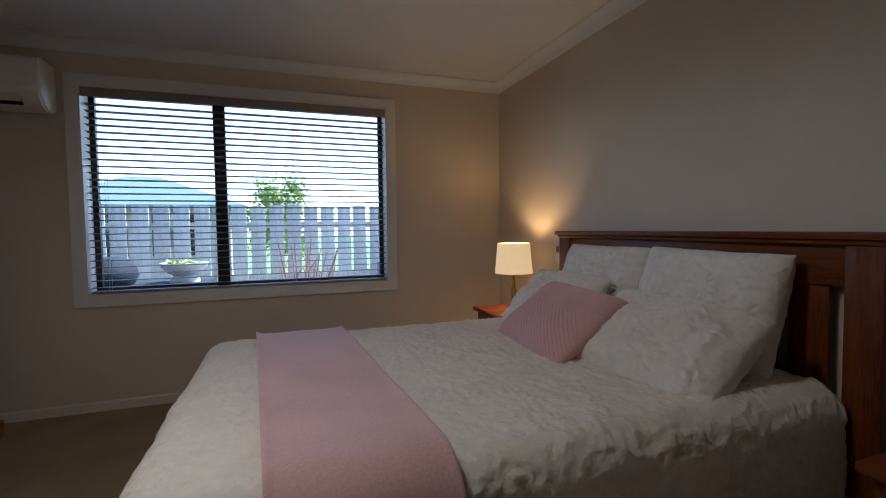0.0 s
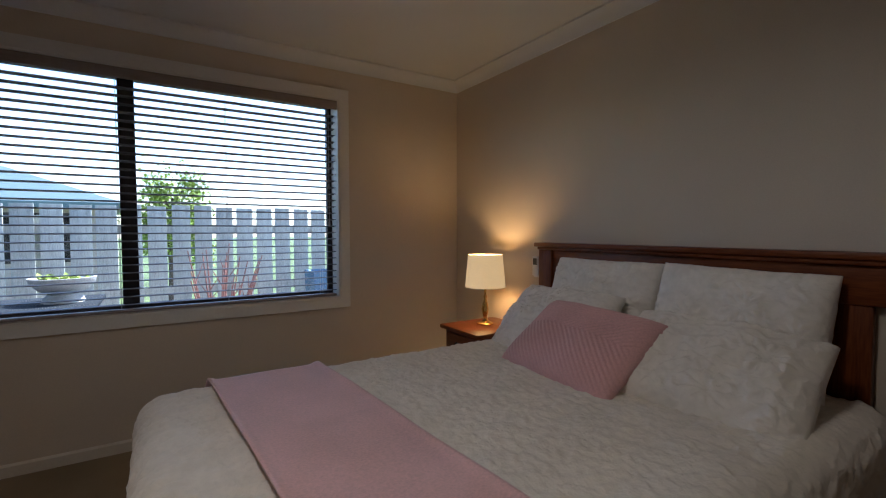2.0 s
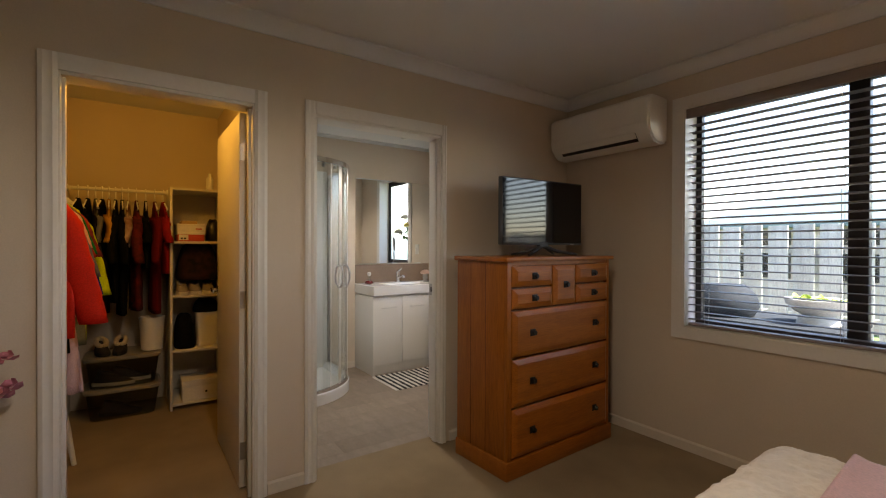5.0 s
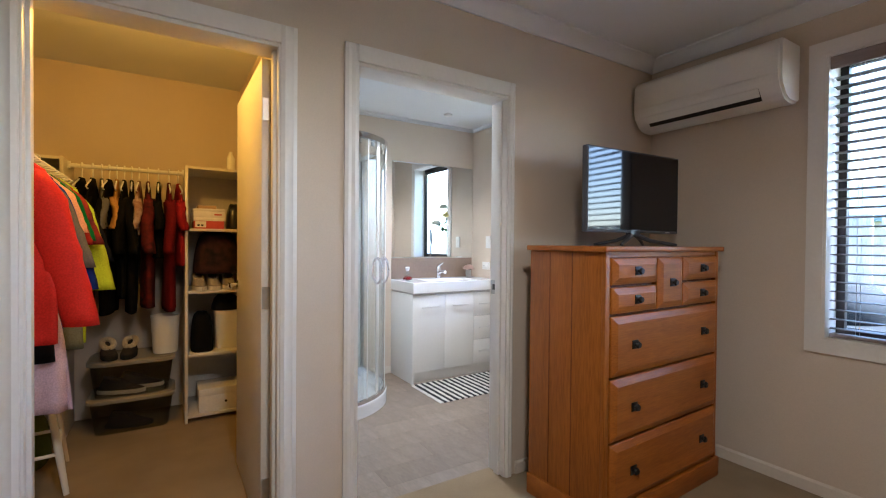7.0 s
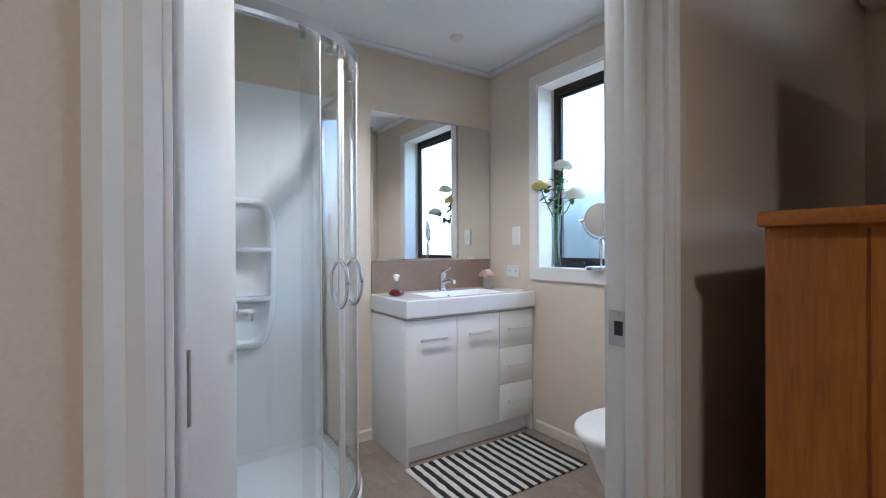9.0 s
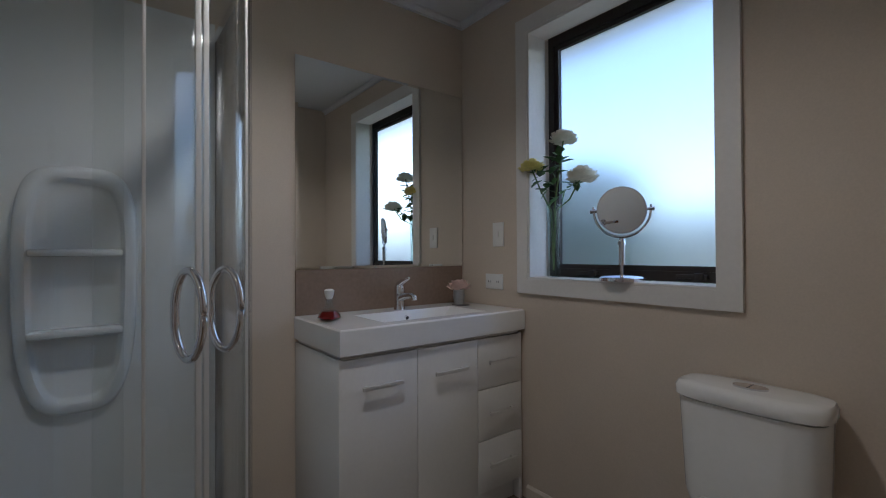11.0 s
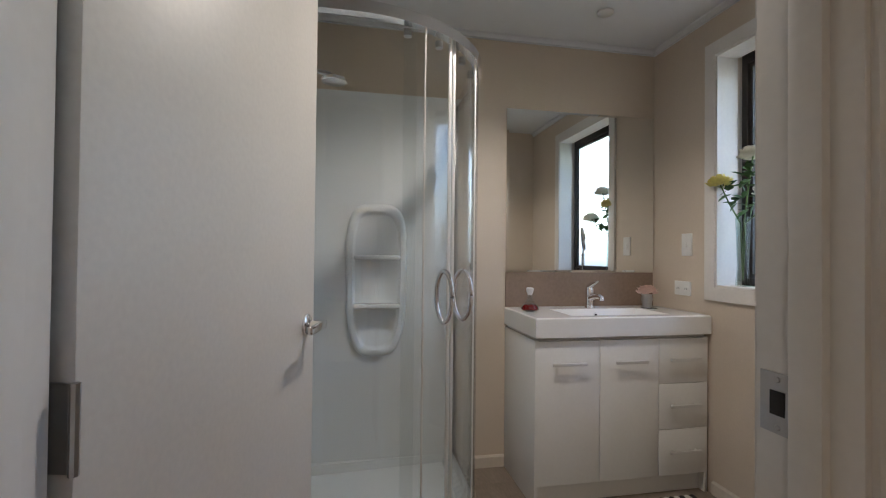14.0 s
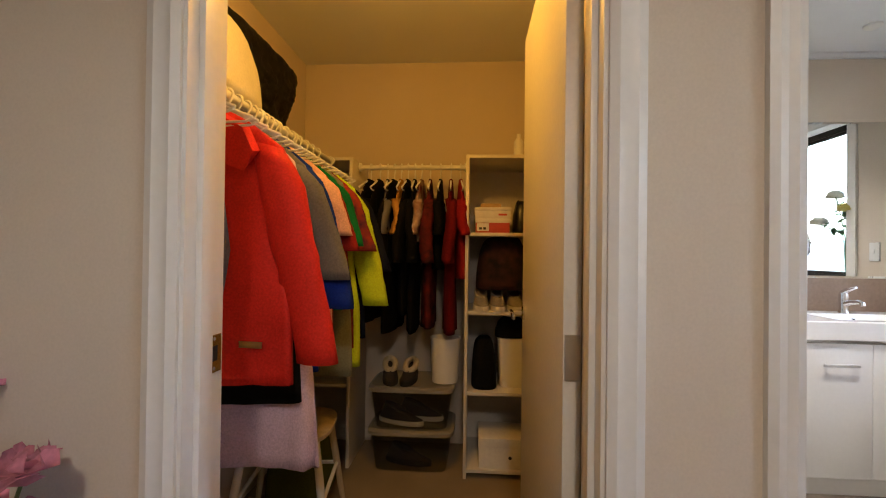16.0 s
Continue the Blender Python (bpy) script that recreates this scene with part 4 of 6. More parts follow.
toilet()
CX, CY, CR = -3.92, 2.575, 0.535


def shower_curve(r_off, n=24, legs=True):
    """The quadrant's front line, from the divider wall round to the vanity wall."""
    pts = []
    if legs:
        pts.append((CX + CR + r_off, 2.205))
    for k in range(n + 1):
        a = math.pi / 2 * k / n
        pts.append((CX + (CR + r_off) * math.cos(a), CY + (CR + r_off) * math.sin(a)))
    if legs:
        pts.append((-4.305, CY + CR + r_off))
    return pts


def sheet(bm, line, z0, z1, t):
    n = len(line)
    outer, inner = [], []
    for i in range(n):
        a, b = Vector(line[max(i - 1, 0)]), Vector(line[min(i + 1, n - 1)])
        d = (b - a).normalized()
        nv = Vector((d.y, -d.x)) * t / 2
        outer.append(Vector(line[i]) + nv)
        inner.append(Vector(line[i]) - nv)
    loop = outer + inner[::-1]
    return rings(bm, [[(p.x, p.y, z0) for p in loop], [(p.x, p.y, z1) for p in loop]])


def shower():
    s = thing("shower_enclosure", pose(0, 0, 0), "curved glass corner shower with chrome rails and ring handles", "shower")
    bm = bmesh.new()
    cor = [(-4.305, 2.203)]
    big, small, low = shower_curve(0.018), shower_curve(-0.03), shower_curve(-0.06)
    rings(bm, [[(x, y, 0) for x, y in big + cor], [(x, y, 0.085) for x, y in big + cor], [(x, y, 0.093) for x, y in shower_curve(0.012) + cor], [(x, y, 0.093) for x, y in small + [(-4.27, 2.24)]], [(x, y, 0.05) for x, y in low + [(-4.25, 2.26)]]])
    part("tray", bm, ACRYL, s, "white acrylic tray with a raised rim", smooth=30)
    bm = lathe(bmesh.new(), [(0.055, 0), (0.052, 0.006), (0.035, 0.009), (0.03, 0.004)], 24, (-3.93, 2.55, 0.05))
    part("drain", bm, CHROME, s)
    bm = boxes((-4.3095, -4.303, 2.206, 3.095, 0.09, 2.02), (-4.303, -3.42, 2.2005, 2.206, 0.09, 2.02))
    part("wall_liner", bm, ACRYL, s, "white acrylic shower lining")
    arc = shower_curve(0)
    a0 = shower_curve(0, 40, False)
    part("fixed_pane", sheet(bmesh.new(), arc[:8], 0.12, 1.95, 0.006), SHGLASS, s)
    part("fixed_pane", sheet(bmesh.new(), arc[-8:], 0.12, 1.95, 0.006), SHGLASS, s)
    inner = shower_curve(-0.014, 40, False)
    for seg, edge in ((inner[8:21], 20), (inner[20:33], 20)):
        part("sliding_door", sheet(bmesh.new(), seg, 0.125, 1.95, 0.005), SHGLASS, s, "curved glass sliding door")
    for z0, z1, nm in ((1.945, 1.985, "top_rail"), (0.094, 0.118, "bottom_rail")):
        part(nm, sheet(bmesh.new(), arc, z0, z1, 0.034 if z0 > 1 else 0.022), CHROME, s, "curved chrome rail", smooth=30)
    for p in (arc[0], arc[-1], arc[8], arc[-9]):
        bm = bmesh.new()
        w = 0.003 if p in (arc[8], arc[-9]) else 0.014
        box(bm, p[0] - w, p[0] + w, p[1] - w, p[1] + w, 0.118, 1.945, w * 0.2)
        part("upright", bm, STEEL if w > 0.01 else WHITEP, s)
    for k in (18.2, 19.4):
        q = (CX + (CR - 0.014) * math.cos(math.pi / 2 * k / 40), CY + (CR - 0.014) * math.sin(math.pi / 2 * k / 40))
        bm = bmesh.new()
        a = math.pi / 2 * k / 40
        nrm, tan = Vector((math.cos(a), math.sin(a), 0)), Vector((-math.sin(a), math.cos(a), 0))
        box(bm, q[0] - 0.006, q[0] + 0.006, q[1] - 0.006, q[1] + 0.006, 0.125, 1.945, 0.002)
        part("door_seal", bm, WHITEP, s)
    for k in (15.2, 20.0):
        a = math.pi / 2 * k / 40
        nrm, tan = Vector((math.cos(a), math.sin(a), 0)), Vector((-math.sin(a), math.cos(a), 0))
        c = Vector((CX, CY, 1.02)) + nrm * (CR + 0.024)
        bm = bmesh.new()
        tube(bm, [c + nrm * 0.038 * math.cos(t) + Vector((0, 0, 0.09)) * math.sin(t) for t in (2 * math.pi * i / 36 for i in range(37))], 0.0085, 10)
        part("ring_handle", bm, CHROME, s, "D-shaped chrome ring handle", smooth=180)
    for k in (9, 16, 24, 31):
        a = math.pi / 2 * k / 40
        bm = lathe(bmesh.new(), [(0.014, -0.012), (0.014, 0.012)], 12, (CX + (CR - 0.03) * math.cos(a), CY + (CR - 0.03) * math.sin(a), 1.93))
        part("roller", bm, STEEL, s)
    # moulded soap shelf: a raised rounded frame with two ledges
    c = thing("soap_shelf", pose(-4.303, 2.69, 1.03), "moulded white acrylic soap shelf with three niches", "shelf")

    def oval(hw, hh, x, n=40):
        pts = []
        for k in range(n):
            a = 2 * math.pi * k / n
            y, z = math.cos(a), math.sin(a)
            pts.append((x, math.copysign(abs(y) ** 0.5, y) * hw * (1 + 0.12 * (z if z > 0 else z * 1.6) * 0.6), math.copysign(abs(z) ** 0.6, z) * hh))
        return pts
    bm = bmesh.new()
    rings(bm, [oval(0.16, 0.4, 0.0), oval(0.155, 0.39, 0.02), oval(0.145, 0.38, 0.03), oval(0.125, 0.36, 0.03), oval(0.115, 0.35, 0.012), oval(0.11, 0.34, 0.006)])
    part("surround", bm, ACRYL, c, smooth=60)
    for z in (-0.13, 0.12):
        part("ledge", boxes((0.005, 0.085, -0.118, 0.118, z - 0.012, z + 0.012), bev=0.01), ACRYL, c)
    h = thing("overhead_shower", pose(-3.92, 2.206, 1.93), "chrome shower head on an angled arm", "shower head")
    bm = bmesh.new()
    tube(bm, [(0, 0, 0), (0, 0.1, 0.02), (0, 0.2, 0.03), (0, 0.26, 0.02)], 0.011, 10)
    part("arm", bm, CHROME, h)
    bm = bmesh.new()
    lathe(bm, [(0.018, 0.02), (0.03, 0.012), (0.055, 0), (0.055, -0.012), (0.05, -0.015)], 24, (0, 0.275, 0.0))
    part("rose", bm, CHROME, h)
    m = thing("shower_mixer", pose(-3.92, 2.206, 1.15), "chrome shower mixer on the shower wall", "tap")
    bm = bmesh.new()
    tube(bm, [(0, 0, 0), (0, 0.008, 0), (0, 0.009, 0), (0, 0.05, 0)], [0.06, 0.06, 0.025, 0.022], 24)
    part("plate", bm, CHROME, m)
    bm = bmesh.new()
    tube(bm, [(0, 0.045, 0), (0.02, 0.06, 0.02), (0.05, 0.065, 0.05)], [0.01, 0.009, 0.007], 8)
    part("lever", bm, CHROME, m)


shower()


def sill_things():
    rnd = random.Random(11)
    z = EW[2] + 0.0125
    v = thing("flower_vase", pose(-3.735, 4.385, z), "tall clear glass vase of cream and yellow artificial flowers", "vase")
    bm = bmesh.new()
    rings(bm, [[(r * math.cos(a), r * math.sin(a), h) for a in (2 * math.pi * k / 24 for k in range(24))] for r, h in ((0.03, 0), (0.03, 0.02), (0.024, 0.1), (0.032, 0.33), (0.029, 0.33), (0.021, 0.1), (0.02, 0.022))])
    part("glass", bm, CLEAR, v, "clear glass")
    stems = [((-0.075, -0.06, 0.5), PETALY, 0.055), ((0.075, -0.02, 0.61), PETALW, 0.055), ((0.185, -0.05, 0.425), PETALW, 0.06)]
    for top, m, r in stems:
        bm = bmesh.new()
        tp = Vector(top)
        tube(bm, [(0, 0, 0.03), (tp.x * 0.1, tp.y * 0.1, 0.3), (tp.x * 0.6, tp.y * 0.6, tp.z * 0.8), tp], 0.0035, 6)
        st = part("stem", bm, STEM, v)
        bm = bmesh.new()
        petals(bm, tp, r, 46, rnd, 0.75)
        part("bloom", bm, m, st, smooth=180)
        bm = bmesh.new()
        for k in range(16):
            f = rnd.uniform(0.4, 0.93)
            p = Vector((tp.x * f * f, tp.y * f * f, 0.3 + (tp.z - 0.3) * f))
            leaf(bm, p, (rnd.uniform(-1, 1), rnd.uniform(-1, 0.5), rnd.uniform(-0.4, 0.5)), rnd.uniform(0.04, 0.075), rnd)
        part("foliage", bm, LEAF, st, smooth=180)
    k = thing("vanity_mirror", pose(-3.385, 4.36, z, 0, 0, 22), "round chrome make-up mirror on a stand on the sill", "mirror")
    part("foot", lathe(bmesh.new(), [(0.085, 0), (0.085, 0.012), (0.078, 0.018), (0.02, 0.022)], 32), CHROME, k)
    bm = bmesh.new()
    tube(bm, [(0, 0, 0.02), (0, 0, 0.09)], 0.008, 10)
    tube(bm, [(0, 0, 0.06), (0, 0, 0.14)], 0.0125, 12)
    lathe(bm, [(0.016, 0.14), (0.016, 0.148), (0.008, 0.165)], 12)
    part("stem", bm, CHROME, k)
    bm = bmesh.new()
    tube(bm, [(0.105 * math.cos(a), 0, 0.275 + 0.105 * math.sin(a)) for a in (math.radians(180 + 180 * i / 20) for i in range(21))], 0.005, 8)
    for s in (-1, 1):
        tube(bm, [(s * 0.118, 0, 0.275), (s * 0.092, 0, 0.275)], [0.009, 0.006], 8)
        tube(bm, [(s * 0.105, 0, 0.275), (s * 0.105, 0, 0.293)], [0.006, 0.004], 8)
    part("yoke", bm, CHROME, k)
    hd = Matrix.Translation((0, 0, 0.275)) @ pose(0, 0, 0, 96, 0, 0)
    bm = bmesh.new()
    lathe(bm, [(0.086, -0.006), (0.092, -0.006), (0.093, 0.0), (0.092, 0.006), (0.086, 0.006)], 40)
    bmesh.ops.transform(bm, matrix=hd, verts=bm.verts[:])
    part("rim", bm, CHROME, k)
    bm = lathe(bmesh.new(), [(0.0855, -0.0065), (0.0855, 0.0065)], 40)
    bmesh.ops.transform(bm, matrix=hd, verts=bm.verts[:])
    part("glass", bm, MIRROR, k, smooth=30)


sill_things()


def vanity_things():
    b = thing("scent_bottle", pose(-4.10, 3.465, 0.8805), "small glass bottle half full of red liquid", "bottle")
    prof = [(0.03, 0), (0.046, 0.012), (0.044, 0.022), (0.014, 0.058), (0.012, 0.08), (0.016, 0.084)]
    part("glass", lathe(bmesh.new(), prof, 20), CLEAR, b, "clear glass")
    part("liquid", lathe(bmesh.new(), [(0.028, 0.003), (0.0435, 0.012), (0.0415, 0.022), (0.028, 0.037)], 20), REDLIQ, b, "red liquid")
    part("stopper", lathe(bmesh.new(), [(0.011, 0.085), (0.017, 0.1), (0.02, 0.118), (0.012, 0.124)], 12), WHITEP, b)
    rnd = random.Random(3)
    p = thing("rose_pot", pose(-4.19, 4.20, 0.8805), "pale artificial rose in a small silver pot", "flower pot")
    part("pot", lathe(bmesh.new(), [(0.024, 0), (0.03, 0.05), (0.027, 0.07), (0.03, 0.075), (0.026, 0.075)], 16), STEEL, p)
    bm = bmesh.new()
    petals(bm, (0.005, 0, 0.095), 0.052, 34, rnd, 0.7)
    part("bloom", bm, PETALR, p, smooth=180)
    part("base_card", boxes((-0.02, 0.05, -0.03, 0.03, 0.0002, 0.003)), GREYP, p)
    for nm, x, z, w, h, lab in (("light_switch", -4.03, 1.235, 0.037, 0.06, "white rocker switch plate"), ("power_outlet", -4.06, 1.0, 0.06, 0.038, "white double power outlet")):
        s = thing(nm, pose(x, YN, z), lab + " on the ensuite wall", nm.replace("_", " "))
        part("plate", boxes((-w, w, -0.009, -0.001, -h, h), bev=0.002), WHITEP, s)
        if nm == "light_switch":
            part("rocker", boxes((-0.008, 0.008, -0.013, -0.009, -0.014, 0.014), bev=0.001), WHITEP, s)
        else:
            for q in (-0.03, 0.03):
                part("socket", boxes((q - 0.014, q + 0.014, -0.0105, -0.0092, -0.018, 0.014), bev=0.0005), WHITEP, s)
                part("socket_slot", boxes((q - 0.008, q - 0.005, -0.0112, -0.0106, -0.006, 0.004), (q + 0.005, q + 0.008, -0.0112, -0.0106, -0.006, 0.004)), GREYP, s)


vanity_things()
dl = thing("downlight", pose(-3.29, 3.21, 2.4), "round recessed ceiling downlight, lit", "ceiling light")
bm = bmesh.new()
rings(bm, [[(r * math.cos(a), r * math.sin(a), z) for a in (2 * math.pi * k / 28 for k in range(28))] for r, z in ((0.055, -0.001), (0.055, -0.006), (0.044, -0.008), (0.044, -0.001))], cap=False)
part("bezel", bm, WHITEP, dl)
part("lens", lathe(bmesh.new(), [(0.043, -0.004), (0.043, -0.0055)], 28), glow("downlight_lens", (1, 0.93, 0.82), 12), dl, "glowing lens")
vn = thing("ceiling_vent", pose(-3.84, 2.67, 2.4), "round white extractor vent in the ensuite ceiling", "vent")
part("collar", lathe(bmesh.new(), [(0.1, -0.001), (0.1, -0.008), (0.085, -0.016), (0.07, -0.018)], 28), GREYP, vn)
part("disc", lathe(bmesh.new(), [(0.06, -0.018), (0.06, -0.026), (0.05, -0.03)], 28), WHITEP, vn)
sd = thing("ceiling_sensor", pose(-3.965, 3.8, 2.4), "small round white ceiling sensor", "sensor")
part("housing", lathe(bmesh.new(), [(0.04, -0.001), (0.04, -0.01), (0.028, -0.018)], 24), WHITEP, sd)
wl = thing("wardrobe_light", pose(-2.8, 1.5, 2.4), "plain ceiling batten bulb in the wardrobe", "ceiling light")
part("holder", lathe(bmesh.new(), [(0.05, -0.001), (0.045, -0.02), (0.02, -0.04), (0.02, -0.06)], 20), WHITEP, wl)

mt = thing("bath_mat", pose(-3.61, 3.80, 0), "black and white striped woven bath mat", "mat")
n = 30
for i in range(n):
    y0 = -0.42 + 0.84 * i / n
    bm = bmesh.new()
    lo, hi = [], []
    m = 22
    w = 0.84 / n
    wob = lambda j, q: 0.006 * noise.noise(Vector((j * 0.5, q * 2.3, 1)))
    loops = []
    for j in range(m + 1):
        x = -0.24 + 0.48 * j / m
        a, b = y0 + wob(j, i) + 0.0005, y0 + w + wob(j, i + 1) - 0.0005
        loops.append([(x, a, 0.002), (x, a, 0.007), (x, (a + b) / 2, 0.011), (x, b, 0.007), (x, b, 0.002)])
    rings(bm, loops)
    part("stripe", bm, MATB if i % 2 else MATW, mt)


# ---- walk-in wardrobe ----
def tower(name, x0, x1, y0, y1, shelves, label):
    t = thing(name, pose(0, 0, 0), label, "shelf unit")
    for y in (y0, y1 - 0.018):
        part("side_panel", boxes((x0, x1, y, y + 0.018, 0, 1.72), bev=0.001), MELAM, t)
    part("back_panel", boxes((x0, x0 + 0.006, y0 + 0.018, y1 - 0.018, 0, 1.72)), MELAM, t)
    for z in shelves:
        part("shelf", boxes((x0 + 0.006, x1 - 0.004, y0 + 0.018, y1 - 0.018, z - 0.018, z), bev=0.001), MELAM, t)


tower("shelf_tower", -4.337, -3.9, 1.71, 2.097, (1.72, 1.305, 0.885, 0.46, 0.05), "white melamine shelf tower holding shoes and boxes")
tower("shelf_tower", -4.337, -3.96, 0.68, 1.08, (1.72, 1.3, 0.88, 0.46), "white melamine shelf tower in the wardrobe corner")


def rod(name, a, b, label):
    r = thing(name, pose(0, 0, 0), label, "clothes rail")
    bm = bmesh.new()
    tube(bm, [a, b], 0.0135, 12)
    part("tube", bm, WHITEP, r)
    for p, q in ((a, b), (b, a)):
        d = (Vector(q) - Vector(p)).normalized()
        bm = bmesh.new()
        tube(bm, [p, Vector(p) + d * 0.012], 0.026, 14)
        part("flange", bm, WHITEP, r)


RY, RZ = 0.955, 1.697
rod("clothes_rail", (-2.425, RY, RZ), (-3.959, RY, RZ), "white clothes rail along the wardrobe wall")
rod("clothes_rail", (-4.11, 1.081, 1.69), (-4.11, 1.709, 1.69), "white clothes rail between the shelf towers")
solid("wardrobe_shelf", boxes((-3.96, -2.43, 0.662, 0.88, 1.725, 1.742), bev=0.001), MELAM, "white shelf above the clothes rail", "shelf")


def hanger_mesh(parent, wide=0.2):
    bm = bmesh.new()
    hook = [(0, 0.018 * math.cos(a), 0.0 + 0.018 * math.sin(a)) for a in (math.radians(-30 + 230 * i / 12) for i in range(13))]
    tube(bm, [(0, 0, -0.075), (0, 0, -0.04), (0, 0.012, -0.016)] + hook, 0.0045, 6)
    tube(bm, [(0, -wide, -0.145), (0, -0.05, -0.085), (0, 0, -0.075), (0, 0.05, -0.085), (0, wide, -0.145)], 0.005, 6)
    tube(bm, [(0, -wide, -0.145), (0, -wide + 0.02, -0.155), (0, wide - 0.02, -0.155), (0, wide, -0.145)], 0.004, 6)
    return part("hanger_body", bm, WHITEP, parent, smooth=180)


base_hanger = thing("clothes_hanger", pose(-2.80, RY, RZ), "white plastic clothes hanger on the rail", "hanger", "hangers on the rails")
hanger_mesh(base_hanger)
FABRICS = {}


def fabric(key, colour, rough=0.9, spots=None):
    if key not in FABRICS:
        FABRICS[key] = mat("fabric_" + key, colour, rough, var=0.14 if not spots else 0.0, scale=5 if not spots else 16, fine=150 if not spots else 18, bump=0.06, tone=spots, Specular_IOR_Level=0.08)
    return FABRICS[key]


def garment(name, m, half, length, thick, fab, label, seed, sleeve=0.0, flare=0.0, wave=0.012, sleeve_fab=None, hem=0.0):
    """A garment hung in the local y-z plane, its rail at z = 0. sleeve: the sleeves' length."""
    g = thing(name, m, label, "clothing", "clothes on the rails")
    n, rows_n = 36, 22
    loops = []
    for i in range(rows_n + 1):
        t = i / rows_n
        z = -0.085 - length * t
        if t < 0.1:
            w = 0.055 + (half - 0.055) * (t / 0.1)
            z = -0.075 - 0.145 * (t / 0.1) ** 1.15
            th = 0.02 + thick * 0.4 * t / 0.1
        else:
            z = -0.22 - (length - 0.135) * (t - 0.1) / 0.9
            w = half * (1 - 0.1 * math.sin(math.pi * min(1, (t - 0.1) / 0.6))) + flare * (t - 0.1)
            th = 0.02 + thick * (0.4 + 0.6 * min(1, (t - 0.1) / 0.35))
        lp = []
        for k in range(n):
            a = 2 * math.pi * k / n
            y, x = math.cos(a), math.sin(a)
            fold = wave * (t ** 0.8) * noise.noise(Vector((math.copysign(1, x) * 3 + seed, y * w * 16, t * 1.5 + seed)))
            lp.append((math.copysign(abs(x) ** 0.7, x) * th / 2 + fold, y * w + fold * 0.5, z + hem * t * y))
        loops.append(lp)
    part("body", rings(bmesh.new(), loops), fab, g, smooth=180)
    if sleeve:
        for s in (-1, 1):
            bm = bmesh.new()
            lps = []
            for i in range(13):
                t = i / 12
                c = Vector((0.01 * math.sin(t * 5 + seed), s * (half - 0.06 + 0.15 * t ** 0.85 * min(1, sleeve / 0.4)), -0.2 - sleeve * t))
                rw, rt = (0.078 - 0.018 * t) * min(1.0, 0.5 + t * 4), 0.014 + thick * 0.35
                lps.append([(c.x + rt * math.sin(a) + 0.008 * noise.noise(Vector((a * 2, t * 9, seed))), c.y + rw * math.cos(a) + 0.008 * noise.noise(Vector((t * 9, a, seed + 4))), c.z + s * 0.25 * rw * math.cos(a) * -1 * (1 - t)) for a in (2 * math.pi * k / 16 for k in range(16))])
            part("sleeve", rings(bm, lps), sleeve_fab or fab, g, smooth=180)
    return g


BLACKF = fabric("black", (0.006, 0.006, 0.007))
GREYF = fabric("grey", (0.15, 0.15, 0.165))
SOUTH = [
    (-2.80, "rain_jacket", 0.27, 0.8, 0.07, fabric("red_shell", (0.6, 0.028, 0.018), 0.5), "bright red rain jacket hanging open with grey lining", 0.62, 0.02, 0.035),
    (-2.87, "patterned_top", 0.2, 0.8, 0.05, fabric("pattern", (0.30, 0.28, 0.27), 0.9, (0.012, 0.012, 0.014)), "black and white patterned top on a hanger", 0.0, 0.05, 0.02),
    (-2.91, "black_skirt", 0.21, 0.9, 0.05, BLACKF, "black skirt hanging on the rail", 0.0, 0.05, 0.015),
    (-2.97, "lilac_dress", 0.22, 1.12, 0.07, fabric("lilac", (0.62, 0.46, 0.55)), "long pale lilac dress on a hanger", 0.0, 0.09, 0.035),
    (-3.03, "grey_shirt", 0.23, 0.74, 0.05, GREYF, "grey marl shirt on a hanger", 0.4, 0.02, 0.02),
    (-3.08, "blue_shirt", 0.24, 0.84, 0.05, fabric("blue", (0.012, 0.035, 0.30)), "royal blue shirt on a hanger", 0.5, 0.02, 0.02),
    (-3.13, "dotted_dress", 0.21, 0.85, 0.05, fabric("dots", (0.25, 0.24, 0.24), 0.9, (0.012, 0.012, 0.014)), "black dress with fine white dots", 0.0, 0.04, 0.02),
    (-3.21, "pink_top", 0.24, 0.75, 0.06, fabric("pink", (0.74, 0.43, 0.36)), "pale pink short-sleeved top on a hanger", 0.24, 0.02, 0.015),
    (-3.28, "maroon_shirt", 0.23, 0.8, 0.05, fabric("maroon", (0.26, 0.02, 0.018)), "dark red shirt on a hanger", 0.3, 0.02, 0.02),
    (-3.35, "green_shirt", 0.24, 0.66, 0.05, fabric("green", (0.01, 0.16, 0.05)), "green sports shirt on a hanger", 0.28, 0.02, 0.02),
    (-3.42, "khaki_shirt", 0.25, 0.95, 0.05, fabric("khaki", (0.20, 0.20, 0.14)), "khaki grey shirt on a hanger", 0.0, 0.04, 0.02),
    (-3.50, "striped_shirt", 0.25, 0.85, 0.05, fabric("orange_red", (0.4, 0.05, 0.02), 0.9, (0.02, 0.02, 0.05)), "dark shirt with red stripes", 0.3, 0.02, 0.02),
    (-3.58, "safety_shirt", 0.26, 0.95, 0.05, fabric("hivis", (0.55, 0.72, 0.02)), "fluorescent yellow safety shirt on a hanger", 0.55, 0.02, 0.02),
    (-3.66, "black_coat", 0.24, 0.9, 0.06, BLACKF, "black coat on a hanger", 0.5, 0.02, 0.02),
    (-3.74, "navy_shirt", 0.24, 0.85, 0.05, fabric("navy", (0.012, 0.014, 0.03)), "navy shirt on a hanger", 0.4, 0.02, 0.02),
]
rnd = random.Random(8)
